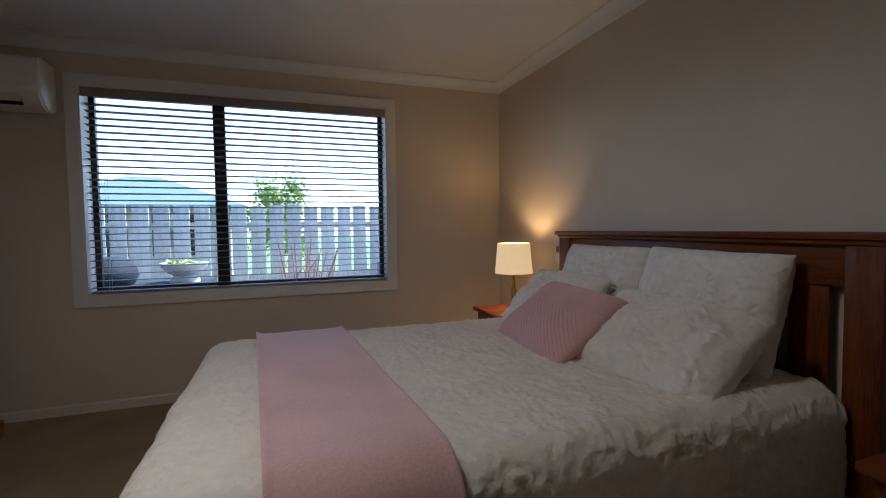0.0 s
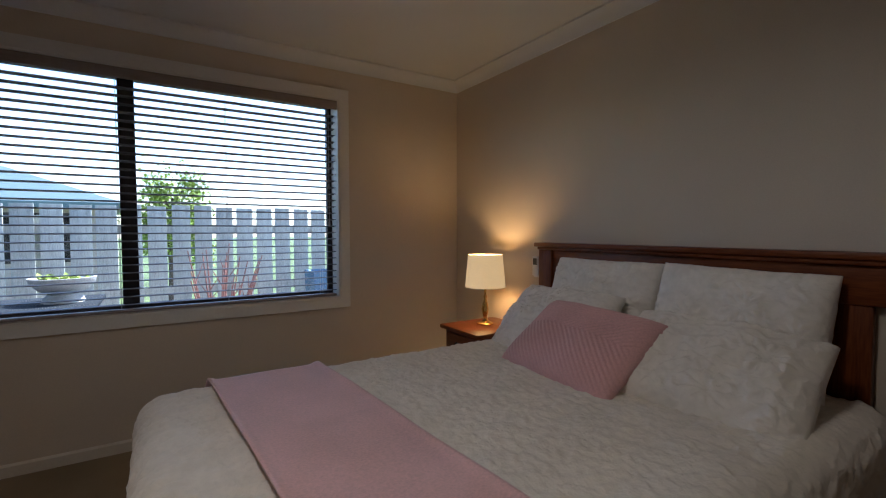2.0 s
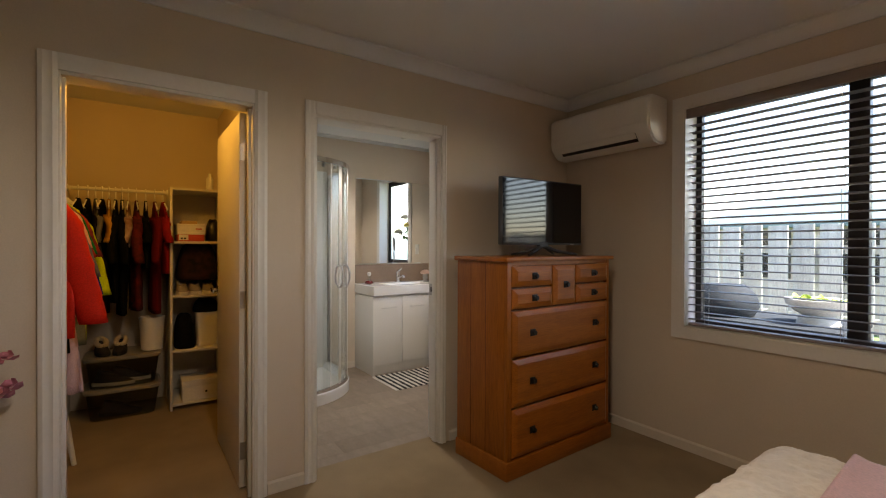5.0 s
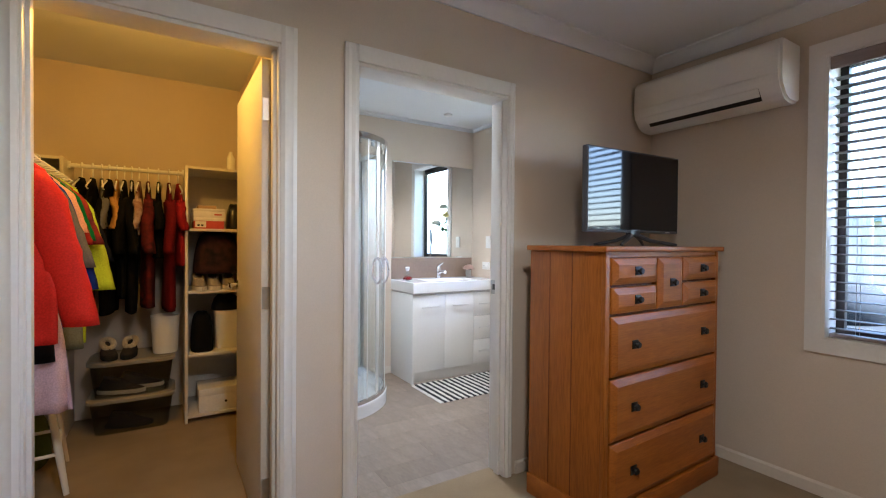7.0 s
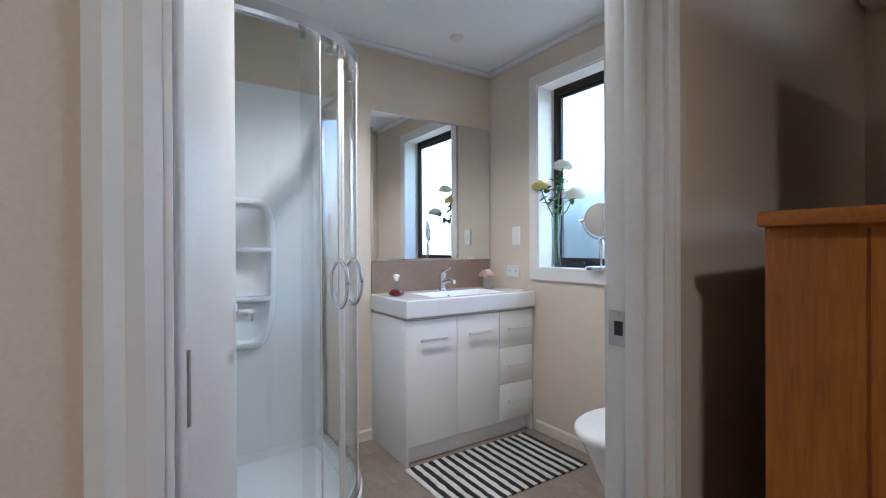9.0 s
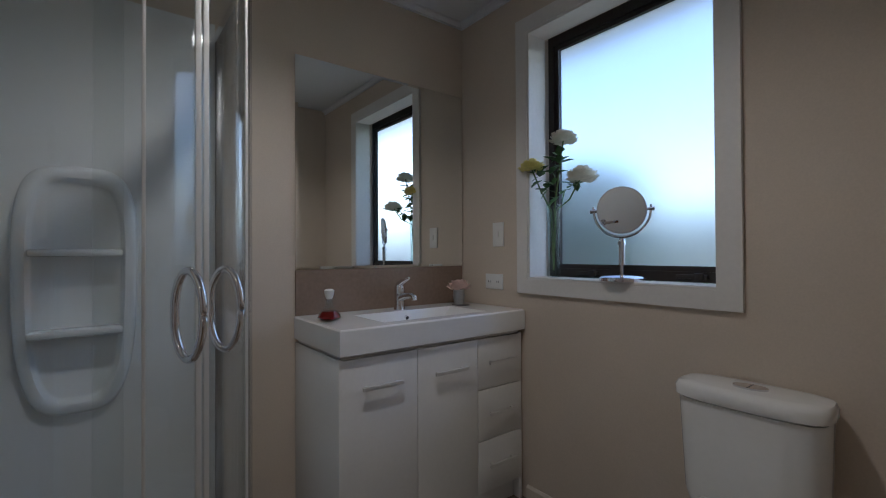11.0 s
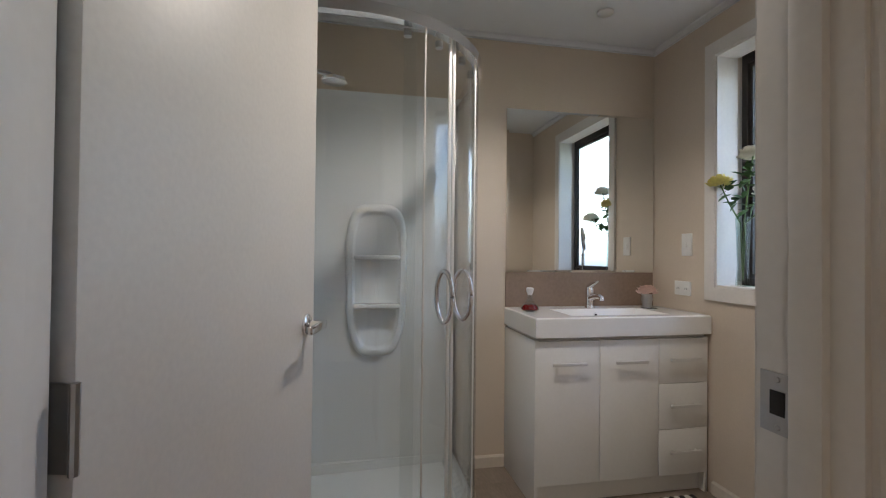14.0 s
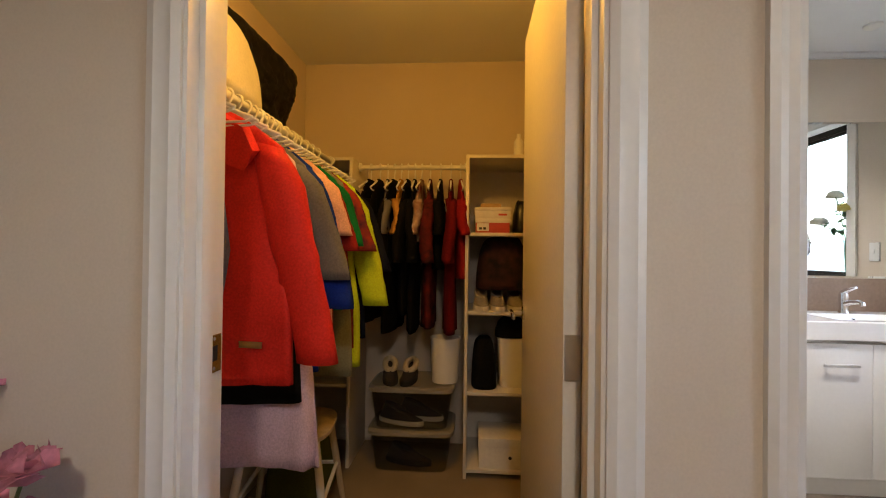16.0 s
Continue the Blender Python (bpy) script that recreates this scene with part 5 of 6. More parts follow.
for i, (x, nm, half, ln, th, fb, lab, sl, fl, wv) in enumerate(SOUTH):
    turn = rnd.uniform(-3, 3) if i else -6
    g = garment(nm, pose(x, RY, RZ, 0, 0, turn), half, ln, th, fb, lab, i * 1.7, sl, fl, wv)
    if i:
        copy_thing(base_hanger, pose(x, RY, RZ + 0.002, 0, 0, turn))
    if nm == "rain_jacket":
        bm = bmesh.new()
        prism(bm, [(-0.05, -0.1), (0.05, -0.1), (0.11, -0.5), (0.085, -0.8), (-0.07, -0.8), (-0.1, -0.45)], "x", 0.036, 0.054)
        part("lining", bm, GREYF, g, "grey lining")
        for s in (-1, 1):
            bm = bmesh.new()
            rings(bm, [[(0.05, s * 0.05, -0.1), (0.065, s * 0.16, -0.16), (0.03, s * 0.16, -0.15), (0.03, s * 0.05, -0.09)], [(0.06, s * 0.075, -0.2), (0.075, s * 0.2, -0.23), (0.04, s * 0.2, -0.22), (0.035, s * 0.07, -0.2)], [(0.055, s * 0.08, -0.25), (0.05, s * 0.16, -0.28), (0.045, s * 0.16, -0.27), (0.04, s * 0.08, -0.25)]])
            part("collar", bm, fb, g)
        part("neck_label", boxes((0.0545, 0.056, -0.04, 0.04, -0.145, -0.125)), CARD, g, "pale neck label")
        part("hem_badge", boxes((0.046, 0.05, 0.15, 0.22, -0.775, -0.757), bev=0.001), STEEL, g, "grey hem badge")
base_hanger.matrix_world = pose(-2.80, RY, RZ + 0.002, 0, 0, -6)
for x in (-2.62, -2.70, -2.745, -3.12, -3.17, -3.25, -3.45):
    copy_thing(base_hanger, pose(x, RY, RZ + 0.002, 0, 0, rnd.uniform(-8, 8)))

BACK = [
    (1.15, "black_jacket", 0.8, 0.06, BLACKF, "black jacket hanging on the rail"), (1.205, "black_shirt", 0.7, 0.04, BLACKF, "black shirt on a hanger"),
    (1.25, "grey_blouse", 0.3, 0.035, GREYF, "grey top on a hanger"), (1.29, "black_trousers", 0.85, 0.04, BLACKF, "black trousers on a hanger"),
    (1.33, "gold_top", 0.3, 0.035, fabric("gold", (0.5, 0.26, 0.05)), "gold coloured top on a hanger"), (1.37, "dark_shirt", 0.75, 0.04, BLACKF, "black shirt on a hanger"),
    (1.41, "black_dress", 0.85, 0.04, BLACKF, "black dress on a hanger"), (1.45, "checked_top", 0.35, 0.035, fabric("check", (0.5, 0.4, 0.35), 0.9, (0.15, 0.03, 0.03)), "red and cream checked top"),
    (1.50, "plaid_shirt", 0.82, 0.06, fabric("plaid", (0.16, 0.018, 0.016), 0.9, (0.012, 0.011, 0.014)), "dark red and black plaid shirt"), (1.56, "black_blouse", 0.5, 0.04, BLACKF, "black top on a hanger"),
    (1.62, "red_dress", 0.85, 0.05, fabric("dark_red", (0.13, 0.008, 0.01)), "dark red dress on a hanger"), (1.675, "red_cardigan", 0.55, 0.05, fabric("crimson", (0.26, 0.012, 0.014)), "crimson cardigan on a hanger"),
]
for i, (y, nm, ln, th, fb, lab) in enumerate(BACK):
    turn = 90 + rnd.uniform(-7, 7)
    garment(nm, pose(0.1 - 4.21, y, 1.69, 0, 0, turn), 0.2, ln, th, fb, lab, 40 + i * 2.3, 0.35 if ln > 0.6 else 0.2, 0.01, 0.016)
    copy_thing(base_hanger, pose(0.1 - 4.21, y, 1.692, 0, 0, turn))


def soft_lump(w, d, h, seed, n=26):
    bm = bmesh.new()
    rows_ = []
    for i in range(n // 2 + 1):
        ph = math.pi / 2 * i / (n // 2)
        rows_.append([(math.copysign(abs(math.cos(a)) ** 0.6, math.cos(a)) * w / 2 * max(0.02, math.cos(ph)) ** 0.5, math.copysign(abs(math.sin(a)) ** 0.6, math.sin(a)) * d / 2 * max(0.02, math.cos(ph)) ** 0.5, h * math.sin(ph) + 0.03 * noise.noise(Vector((math.cos(a) * 2, math.sin(a) * 2 + ph * 2, seed))) * math.sin(2 * ph)) for a in (2 * math.pi * k / 32 for k in range(32))])
    return rings(bm, rows_)


solid("folded_duvet", soft_lump(0.8, 0.26, 0.31, 2.0), LINEN, "white folded duvet piled on the wardrobe shelf", "bedding", m=pose(-2.93, 0.795, 1.7425), smooth=180)
solid("garment_bag", pillow_mesh(0.72, 0.4, 0.13, 6.0), fabric("black_nylon", (0.014, 0.013, 0.013), 0.6), "soft black garment bag on the wardrobe shelf", "bag", m=pose(-3.45, 0.765, 1.935, 78, 0, 0), smooth=180)


def storage_box(z, label):
    b = thing("storage_box", pose(0.1 - 4.2, 1.42, z), label, "storage box", "stacked storage boxes")
    bm = bmesh.new()
    def rr(w, d, zz):
        return [(math.copysign(abs(math.cos(a)) ** 0.3, math.cos(a)) * w, math.copysign(abs(math.sin(a)) ** 0.3, math.sin(a)) * d, zz) for a in (2 * math.pi * k / 32 for k in range(32))]
    rings(bm, [rr(0.15, 0.2, 0), rr(0.172, 0.225, 0.2), rr(0.169, 0.222, 0.2), rr(0.147, 0.197, 0.004)])
    part("tub", bm, BOXPL, b, "clear plastic tub")
    bm = bmesh.new()
    rings(bm, [rr(0.176, 0.23, 0.2), rr(0.186, 0.24, 0.204), rr(0.186, 0.24, 0.222), rr(0.17, 0.222, 0.232), rr(0.16, 0.21, 0.226)])
    part("lid", bm, LIDPL, b, "translucent plastic lid")
    return b


def shoe(m, upper, sole, label, length=0.27, fleece=False, group="shoes"):
    s = thing("shoe" if not fleece else "slipper", m, label, "shoe", group)
    def foot(k, zz, f=1.0):
        pts = []
        for q in range(20):
            a = 2 * math.pi * q / 20
            x, y = math.cos(a) * length / 2, math.sin(a) * (0.043 + 0.008 * math.cos(a))
            pts.append((x * f, y * f, zz))
        return pts
    part("sole", rings(bmesh.new(), [foot(0, 0), foot(0, 0.012, 1.02), foot(0, 0.026, 1.0)]), sole, s)
    bm = bmesh.new()
    lps = []
    for i in range(7):
        t = i / 6
        lps.append([(-length / 2 * 0.25 * t + math.cos(a) * length / 2 * (0.97 - 0.5 * t), math.sin(a) * (0.043 - 0.012 * t), 0.026 + (0.06 if not fleece else 0.05) * t * (1 - 0.35 * math.cos(a))) for a in (2 * math.pi * q / 20 for q in range(20))])
    part("upper", rings(bm, lps), upper, s, smooth=180)
    bm = bmesh.new()
    tube(bm, [(-length / 8 + math.cos(a) * length / 2 * 0.44, math.sin(a) * 0.03, 0.084 - (0.02 if not fleece else 0.022) * math.cos(a)) for a in (2 * math.pi * q / 16 for q in range(17))], 0.008 if not fleece else 0.017, 7)
    part("collar", bm, FLEECE if fleece else upper, s, smooth=180)
    return s


storage_box(0.0, "clear plastic storage box with shoes inside")
storage_box(0.234, "clear plastic storage box holding a pair of trainers")
shoe(pose(0.1 - 4.12, 1.36, 0.24, 0, 0, 75), SHOEB, SOLE, "dark trainer with a white sole in the storage box")
shoe(pose(0.1 - 4.2, 1.46, 0.24, 0, 0, 80), SHOEB, SOLE, "dark trainer with a white sole in the storage box")
shoe(pose(0.1 - 4.15, 1.40, 0.006, 0, 0, 80), SHOEB, RUBBER, "dark shoe in the lower storage box")
shoe(pose(0.1 - 4.15, 1.29, 0.467, 0, 0, 12), SHOEB, RUBBER, "dark slipper lined with cream fleece", 0.25, True)
shoe(pose(0.1 - 4.15, 1.40, 0.467, 0, 0, -6), SHOEB, RUBBER, "dark slipper lined with cream fleece", 0.25, True)
for y, z in ((1.80, 0.886), (1.89, 0.886), (1.985, 0.886)):
    shoe(pose(0.1 - 4.13, y, z, 0, 0, 4), SHOE, SOLE, "worn grey canvas shoe on the shelf")


def bin_(m, r, h, label, square=False):
    b = thing("waste_bin", m, label, "bin")
    bm = bmesh.new()
    pw = 0.35 if square else 1.0
    lp = lambda rr, z: [(math.copysign(abs(math.cos(a)) ** pw, math.cos(a)) * rr, math.copysign(abs(math.sin(a)) ** pw, math.sin(a)) * rr, z) for a in (2 * math.pi * k / 28 for k in range(28))]
    rings(bm, [lp(r * 0.85, 0), lp(r, h - 0.01), lp(r * 1.03, h - 0.01), lp(r * 1.03, h), lp(r * 0.97, h), lp(r * 0.83, 0.006)])
    part("tub", bm, WHITEP, b)
    return b


bin_(pose(0.1 - 4.17, 1.60, 0.467), 0.085, 0.25, "round white plastic bin on the storage boxes")
bin_(pose(0.1 - 4.17, 1.98, 0.461), 0.085, 0.27, "white plastic bin on the shelf", True)
solid("knitted_hat", soft_lump(0.19, 0.19, 0.1, 3.0), BLACKF, "black cloth hat resting on the bin", "hat", m=pose(0.1 - 4.17, 1.975, 0.735), smooth=180)
solid("black_bag", soft_lump(0.3, 0.14, 0.26, 9.0), BLACKF, "soft black bag on the tower shelf", "bag", m=pose(0.1 - 4.19, 1.82, 0.461), smooth=180)
solid("folded_clothes", soft_lump(0.36, 0.3, 0.3, 12.0), fabric("dark_pattern", (0.05, 0.02, 0.02), 0.9, (0.012, 0.012, 0.012)), "folded dark clothes under the shelf", "clothes", m=pose(0.1 - 4.25, 1.92, 0.995), smooth=180)


def carton(m, w, d, h, material, label, band=None):
    c = thing("shoe_box", m, label, "box")
    part("base", boxes((-w / 2, w / 2, -d / 2, d / 2, 0, h * 0.7), bev=0.001), band or material, c)
    part("lid", boxes((-w / 2 - 0.003, w / 2 + 0.003, -d / 2 - 0.003, d / 2 + 0.003, h * 0.7, h), bev=0.001), material, c)
    return c


cb = carton(pose(0.1 - 4.16, 1.855, 1.306), 0.28, 0.18, 0.075, CARD, "red shoe box with a white end label", REDCARD)
part("end_label", boxes((0.1405, 0.1415, -0.085, -0.02, 0.008, 0.05)), CARD, cb)
for q in (-0.072, -0.05):
    part("barcode", boxes((0.1416, 0.1422, q, q + 0.014, 0.016, 0.028)), BLACKP, cb)
cb = carton(pose(0.1 - 4.16, 1.855, 1.3815), 0.28, 0.19, 0.06, CARD, "white shoe box stacked on a red one")
part("print_bar", boxes((0.1405, 0.1415, 0.03, 0.075, 0.016, 0.026)), REDCARD, cb)
solid("folded_paper", boxes((-4.15, -3.95, 1.79, 1.9, 1.4425, 1.465), bev=0.002), mat("kraft", (0.45, 0.30, 0.14), 0.8), "folded brown paper on the shoe boxes", "paper")
solid("black_handbag", soft_lump(0.2, 0.09, 0.18, 4.0), BLACKP, "small black handbag beside the shoe boxes", "bag", m=pose(0.1 - 4.12, 2.015, 1.306), smooth=180)
cb = carton(pose(0.1 - 4.14, 1.93, 0.051), 0.24, 0.27, 0.16, CARD, "plain white box on the wardrobe floor shelf")
bm = bmesh.new()
tube(bm, [(0.1205, 0.03, 0.06), (0.1215, 0.03, 0.06)], 0.009, 12)
part("mark", bm, BLACKP, cb)
solid("white_bottle", lathe(bmesh.new(), [(0.025, 0), (0.027, 0.01), (0.027, 0.1), (0.012, 0.125), (0.012, 0.145)], 16), WHITEP, "small white bottle on the shelf tower", "bottle", m=pose(0.1 - 4.15, 2.0, 1.7205), smooth=40)
solid("shopping_bag", soft_lump(0.36, 0.3, 0.3, 15.0), fabric("green_bag", (0.10, 0.13, 0.03)), "dark green bag on the wardrobe floor", "bag", m=pose(-3.75, 0.9, 0.0005), smooth=180)


def chair():
    c = thing("wooden_chair", pose(-3.42, 0.97, 0, 0, 0, 8), "small pale painted wooden chair with splayed legs", "chair")
    bm = bmesh.new()
    rr = lambda w, d, z: [(math.copysign(abs(math.cos(a)) ** 0.6, math.cos(a)) * w, math.copysign(abs(math.sin(a)) ** 0.6, math.sin(a)) * d, z) for a in (2 * math.pi * k / 32 for k in range(32))]
    rings(bm, [rr(0.19, 0.18, 0.425), rr(0.2, 0.19, 0.435), rr(0.2, 0.19, 0.45), rr(0.18, 0.17, 0.455)])
    part("seat", bm, PALEWOOD, c, "pale wooden seat")
    feet = {}
    for sx in (-1, 1):
        for sy in (-1, 1):
            bm = bmesh.new()
            a, b = Vector((sx * 0.15, sy * 0.14, 0.43)), Vector((sx * 0.21, sy * 0.2, 0.0))
            tube(bm, [a, (a + b) / 2, b], [0.015, 0.017, 0.012], 10)
            part("leg", bm, PALEWOOD if sx < 0 else WHITEP, c)
            feet[sx, sy] = a.lerp(b, 0.55)
    for p, q in (((-1, -1), (-1, 1)), ((1, -1), (1, 1)), ((-1, 1), (1, 1)), ((-1, -1), (1, -1))):
        bm = bmesh.new()
        tube(bm, [feet[p], feet[q]], 0.009, 8)
        part("stretcher", bm, WHITEP, c)
    for k in range(5):
        bm = bmesh.new()
        x = -0.14 + 0.07 * k
        tube(bm, [(x, -0.16, 0.45), (x * 1.15, -0.21, 0.8)], 0.008, 8)
        part("spindle", bm, PALEWOOD, c)
    bm = bmesh.new()
    tube(bm, [(-0.19, -0.2, 0.8), (0, -0.23, 0.82), (0.19, -0.2, 0.8)], 0.02, 10)
    part("crest_rail", bm, PALEWOOD, c)


chair()

# ---- garden ----
structure("ground", boxes((-60, 60, YN + 0.16, 120, -0.6, -0.4)), GRASS, "short lawn beyond the house", "ground")
structure("patio", boxes((-8, 8, YN + 0.165, 6.2, -0.399, -0.36)), PAVE, "grey concrete paving along the house", "paving")
FY, FT = 6.75, 1.5
structure("eave", boxes((-5, 2.2, YN + 0.162, 5.0, 2.3, 2.46)), TRIM, "white painted soffit over the windows", "eave")
fence = thing("fence", pose(0, FY, -0.36), "weathered grey timber paling fence in the garden", "fence", kind="structure")
bm = boxes((0, 0.165, -0.019, 0, 0.0, FT + 0.36), bev=0.002)
pal = part("paling", bm, FENCE, fence)
x, k = -9.0, 0
rnd = random.Random(2)
while x < 9.0:
    p = pal if k == 0 else pal.copy()
    if k:
        scene.collection.objects.link(p)
    p.matrix_local = pose(x, rnd.uniform(-0.003, 0.003), rnd.uniform(-0.012, 0.012), 0, rnd.uniform(-0.3, 0.3), 0)
    x += 0.165 + 0.042
    k += 1
for z in (0.32, 0.93, 1.575):
    part("rail", boxes((-9, 9, 0.001, 0.048, z, z + 0.08)), FENCE, fence)
for i in range(8):
    part("post", boxes((-8.6 + i * 2.4, -8.5 + i * 2.4, 0.05, 0.15, 0, 1.75)), FENCE, fence)


def house():
    h = thing("neighbour_house", pose(-3.7, 15, -0.4), "small neighbouring building with a teal hip roof", "house")
    part("wall", boxes((-1.35, 2.3, -1.8, 1.8, 0, 2.15)), BRICKM, h)
    bm = bmesh.new()
    rings(bm, [[(-1.75, -2.2, 2.1), (2.7, -2.2, 2.1), (2.7, 2.2, 2.1), (-1.75, 2.2, 2.1)], [(-1.75, -2.2, 2.22), (2.7, -2.2, 2.22), (2.7, 2.2, 2.22), (-1.75, 2.2, 2.22)], [(-0.4, -0.05, 3.08), (0.4, -0.05, 3.08), (0.4, 0.05, 3.08), (-0.4, 0.05, 3.08)]])
    part("roof", bm, ROOFM, h, smooth=10)
    for x in (-1.1, 0.6):
        w = part("window", boxes((x, x + 1.2, -1.83, -1.79, 1.0, 2.0)), BRONZE, h)
        part("pane", boxes((x + 0.06, x + 1.14, -1.84, -1.831, 1.06, 1.94)), SCREEN, w)


house()


def tree():
    rnd = random.Random(21)
    t = thing("garden_tree", pose(-0.25, 10.2, -0.4), "leafy light green tree behind the fence", "tree")
    bm = bmesh.new()
    tube(bm, [(0, 0, 0), (0.03, 0, 0.9), (0, 0.04, 1.6), (0.05, 0, 2.2)], [0.09, 0.07, 0.05, 0.02], 10)
    limbs = []
    for k in range(9):
        a = k * 2.4
        z = 1.0 + 0.13 * k
        e = Vector((0.36 * math.cos(a), 0.36 * math.sin(a), z + 0.42))
        tube(bm, [(0.02, 0, z), e * 0.5 + Vector((0, 0, z * 0.5 + 0.05)), e], [0.03, 0.02, 0.007], 6)
        limbs.append(e)
    part("trunk", bm, BARK, t, smooth=60)
    bm = bmesh.new()
    for k in range(6500):
        c = rnd.choice(limbs) + Vector((rnd.gauss(0, 0.14), rnd.gauss(0, 0.14), rnd.gauss(-0.05, 0.16)))
        leaf(bm, c, (rnd.uniform(-1, 1), rnd.uniform(-1, 1), rnd.uniform(-0.8, 0.5)), rnd.uniform(0.05, 0.09), rnd)
    part("crown", bm, TREEL, t, smooth=180)


tree()


def shrub():
    rnd = random.Random(5)
    s = thing("twiggy_shrub", pose(0.05, 6.1, -0.36), "bare reddish twiggy shrub before the fence", "shrub")
    for k in range(16):
        bm = bmesh.new()
        a, r = rnd.uniform(0, 6.28), rnd.uniform(0.15, 0.42)
        top = Vector((r * math.cos(a), r * math.sin(a) * 0.6, rnd.uniform(1.1, 1.5)))
        tube(bm, [(0, 0, 0), top * 0.5 + Vector((0, 0, 0.08)), top], [0.014, 0.01, 0.005], 6)
        for q in range(2):
            f = rnd.uniform(0.45, 0.8)
            tube(bm, [top * f, top * f + Vector((rnd.uniform(-0.15, 0.15), rnd.uniform(-0.1, 0.1), 0.18))], [0.007, 0.003], 5)
        part("twig", bm, TWIG, s)


shrub()


# Stand-in bush, added to give the frosted pane its dark lower corner.
def hedge_bush():
    rnd = random.Random(31)
    s = thing("garden_bush", pose(-4.6, 5.65, -0.36), "dark bush standing in for an unidentified shape outside the ensuite window", "bush")
    bm = bmesh.new()
    for k in range(5):
        a = k * 1.3
        tube(bm, [(0, 0, 0), (0.2 * math.cos(a), 0.2 * math.sin(a), 0.7), (0.4 * math.cos(a), 0.4 * math.sin(a), 1.5)], [0.03, 0.02, 0.008], 6)
    part("trunk", bm, BARK, s)
    bm = bmesh.new()
    for k in range(3600):
        a, r, z = rnd.uniform(0, 6.28), 0.8 * rnd.random() ** 0.5, rnd.uniform(0.1, 2.1)
        r *= 1 - 0.35 * (z / 2.1) ** 2
        leaf(bm, (r * math.cos(a), r * math.sin(a), z), (rnd.uniform(-1, 1), rnd.uniform(-1, 1), rnd.uniform(-0.5, 0.5)), rnd.uniform(0.08, 0.14), rnd)
    part("crown", bm, BUSHL, s, smooth=180)


hedge_bush()


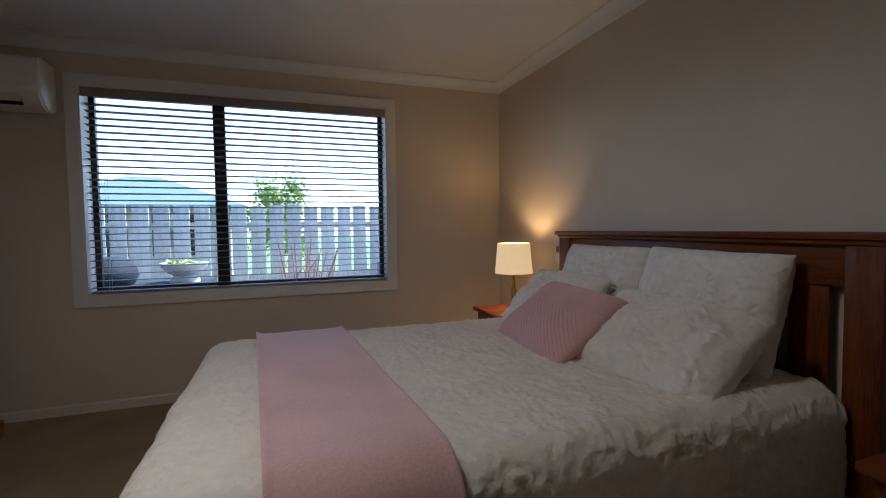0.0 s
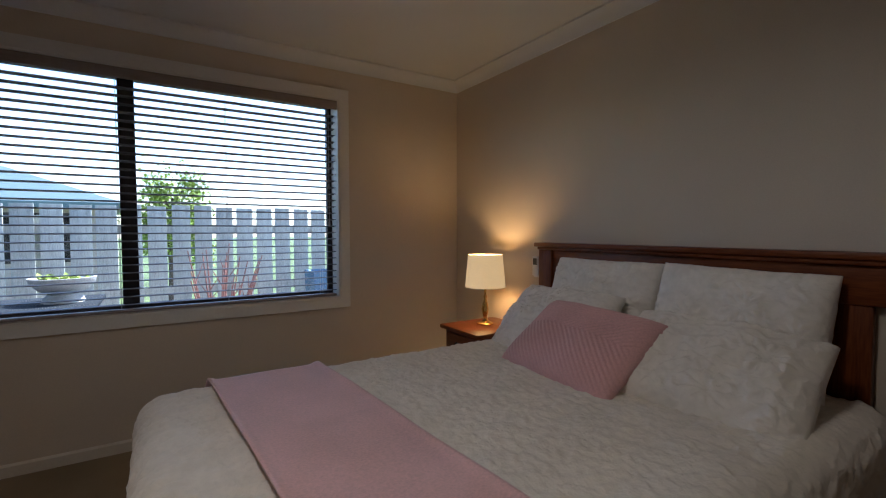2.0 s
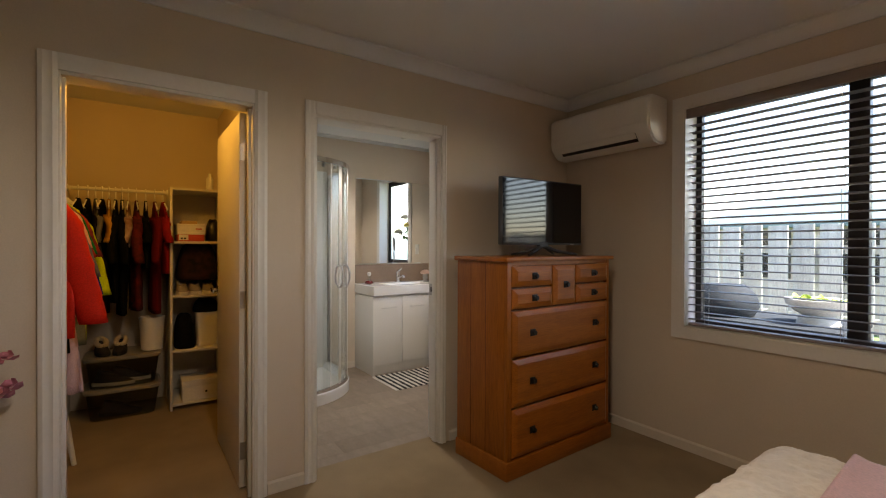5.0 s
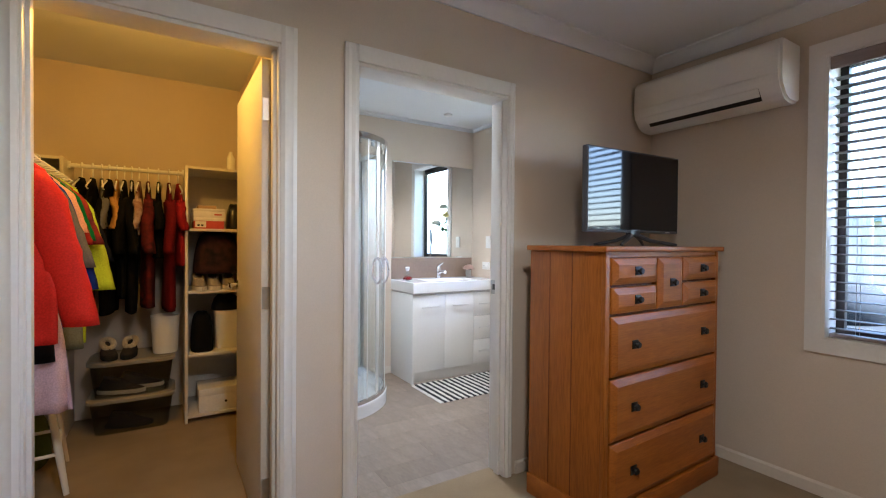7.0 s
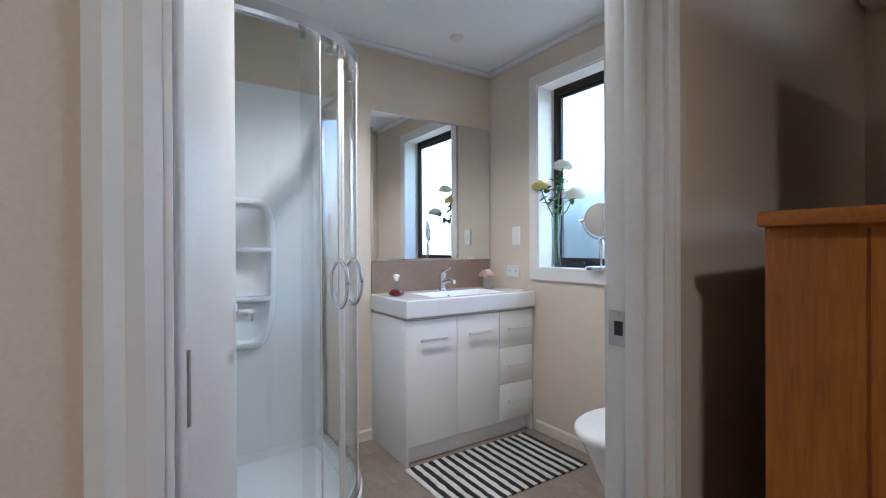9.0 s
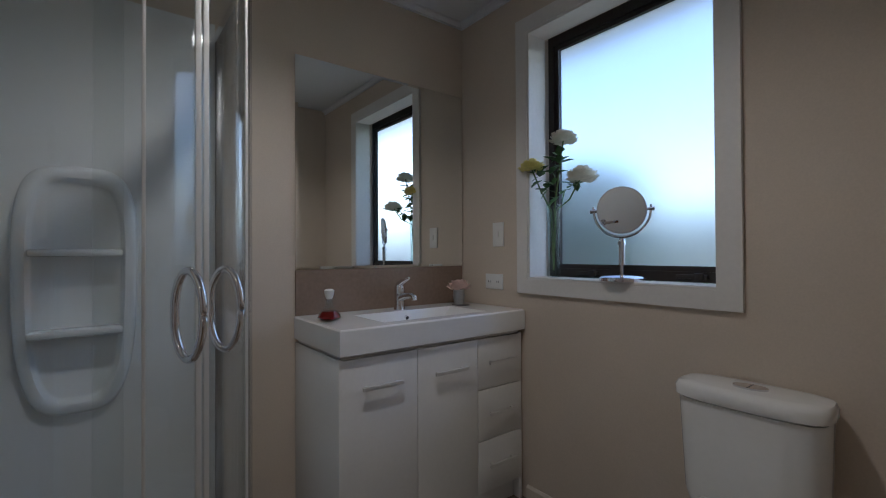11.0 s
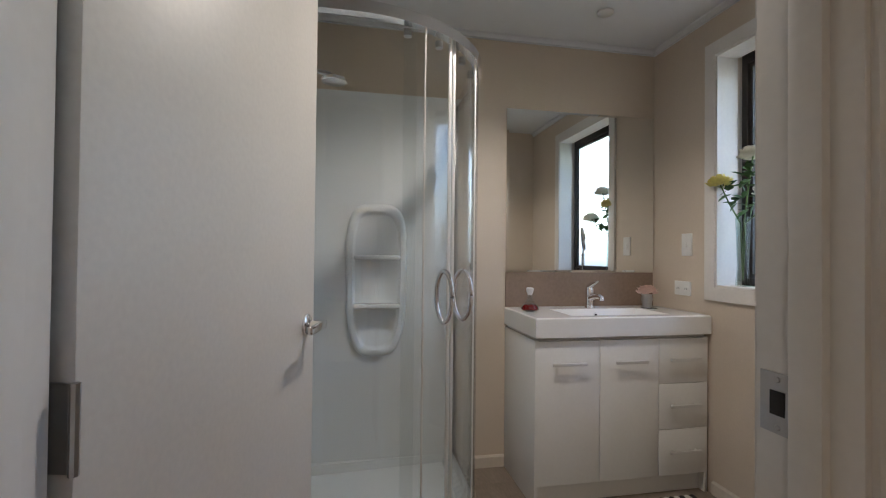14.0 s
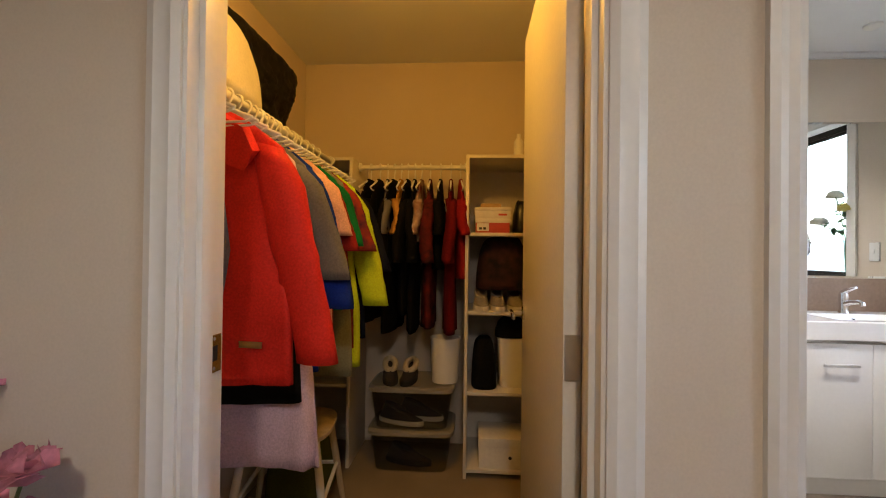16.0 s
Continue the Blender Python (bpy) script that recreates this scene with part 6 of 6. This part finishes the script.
def garden_table():
    t = thing("garden_table", pose(-1.55, 5.55, -0.36), "dark outdoor table by the fence", "table")
    part("tabletop", boxes((-0.75, 0.75, -0.35, 0.35, 1.05, 1.08), bev=0.005), DARKPOT, t)
    for x in (-0.68, 0.62):
        for y in (-0.3, 0.24):
            part("leg", boxes((x, x + 0.06, y, y + 0.06, 0, 1.05)), DARKPOT, t)
    z = 0.721
    b = thing("planter_bowl", pose(-1.02, 5.55, z), "pale stone bowl with a low plant", "planter")
    part("bowl", lathe(bmesh.new(), [(0.13, 0), (0.12, 0.03), (0.09, 0.06), (0.14, 0.09), (0.19, 0.14), (0.2, 0.18), (0.18, 0.18), (0.15, 0.14)], 24), STONEPOT, b)
    rnd = random.Random(9)
    bm = bmesh.new()
    for k in range(70):
        leaf(bm, (rnd.uniform(-0.12, 0.12), rnd.uniform(-0.12, 0.12), 0.155), (rnd.uniform(-1, 1), rnd.uniform(-1, 1), 0.8), rnd.uniform(0.04, 0.08), rnd)
    part("plant", bm, TREEL, b, smooth=180)
    d = thing("dark_planter", pose(-1.62, 5.5, z), "charcoal rounded planter on the table", "planter")
    part("pot", lathe(bmesh.new(), [(0.2, 0), (0.24, 0.08), (0.22, 0.17), (0.14, 0.25), (0.11, 0.25)], 24), DARKPOT, d)
    r = thing("geranium_pot", pose(-1.9, 5.5, z), "red flowering geranium in a dark pot", "flower pot")
    part("pot", lathe(bmesh.new(), [(0.06, 0), (0.085, 0.1), (0.08, 0.1)], 18), DARKPOT, r)
    bm = bmesh.new()
    for k in range(7):
        petals(bm, (rnd.uniform(-0.06, 0.06), rnd.uniform(-0.06, 0.06), rnd.uniform(0.14, 0.28)), 0.04, 10, rnd)
    part("blooms", bm, REDPOT, r, smooth=180)
    bm = bmesh.new()
    for k in range(50):
        leaf(bm, (rnd.uniform(-0.05, 0.05), rnd.uniform(-0.05, 0.05), rnd.uniform(0.09, 0.2)), (rnd.uniform(-1, 1), rnd.uniform(-1, 1), 0.5), rnd.uniform(0.05, 0.08), rnd)
    part("leaves", bm, LEAF, r, smooth=180)
    q = thing("blue_planter", pose(1.15, 6.2, -0.36), "square blue glazed planter before the fence", "planter")
    bm = bmesh.new()
    rings(bm, [[(x * 0.15, y * 0.15, 0) for x, y in ((-1, -1), (1, -1), (1, 1), (-1, 1))], [(x * 0.19, y * 0.19, 1.16) for x, y in ((-1, -1), (1, -1), (1, 1), (-1, 1))], [(x * 0.16, y * 0.16, 1.16) for x, y in ((-1, -1), (1, -1), (1, 1), (-1, 1))], [(x * 0.15, y * 0.15, 1.08) for x, y in ((-1, -1), (1, -1), (1, 1), (-1, 1))]])
    part("pot", bm, BLUEPOT, q)


garden_table()

# ---- ensuite floor planks ----
sub = structure("bathroom_floor", boxes((-4.31, XI, 2.2, YN, -0.12, -0.004)), PLANK, "grey-brown vinyl plank floor of the ensuite", "floor")
PW, PL = 0.18, 0.92
row = 0
x = -4.31
meshes = {}
while x < XI - 0.001:
    w = min(PW, XI - x)
    y = 2.2 - (row * 0.37) % PL
    while y < YN - 0.001:
        a, b = max(y, 2.2), min(y + PL, YN)
        if b - a > 0.01:
            key = (round(w, 3), round(b - a, 3))
            if key not in meshes:
                bm = boxes((0.0005, w - 0.0005, 0.0005, b - a - 0.0005, -0.0035, 0.0))
                ob = part("plank", bm, PLANK, sub)
                meshes[key] = ob.data
            else:
                ob = new("plank", meshes[key])
                ob.parent = sub
            ob.matrix_local = pose(x, a, 0)
        y += PL
    x += PW
    row += 1


# Bezel added out of view around the fill lamp; no fitting known here.
dl = thing("downlight", pose(FILL_X, FILL_Y, H), "unseen round bezel added for the bedroom fill lamp", "ceiling light")
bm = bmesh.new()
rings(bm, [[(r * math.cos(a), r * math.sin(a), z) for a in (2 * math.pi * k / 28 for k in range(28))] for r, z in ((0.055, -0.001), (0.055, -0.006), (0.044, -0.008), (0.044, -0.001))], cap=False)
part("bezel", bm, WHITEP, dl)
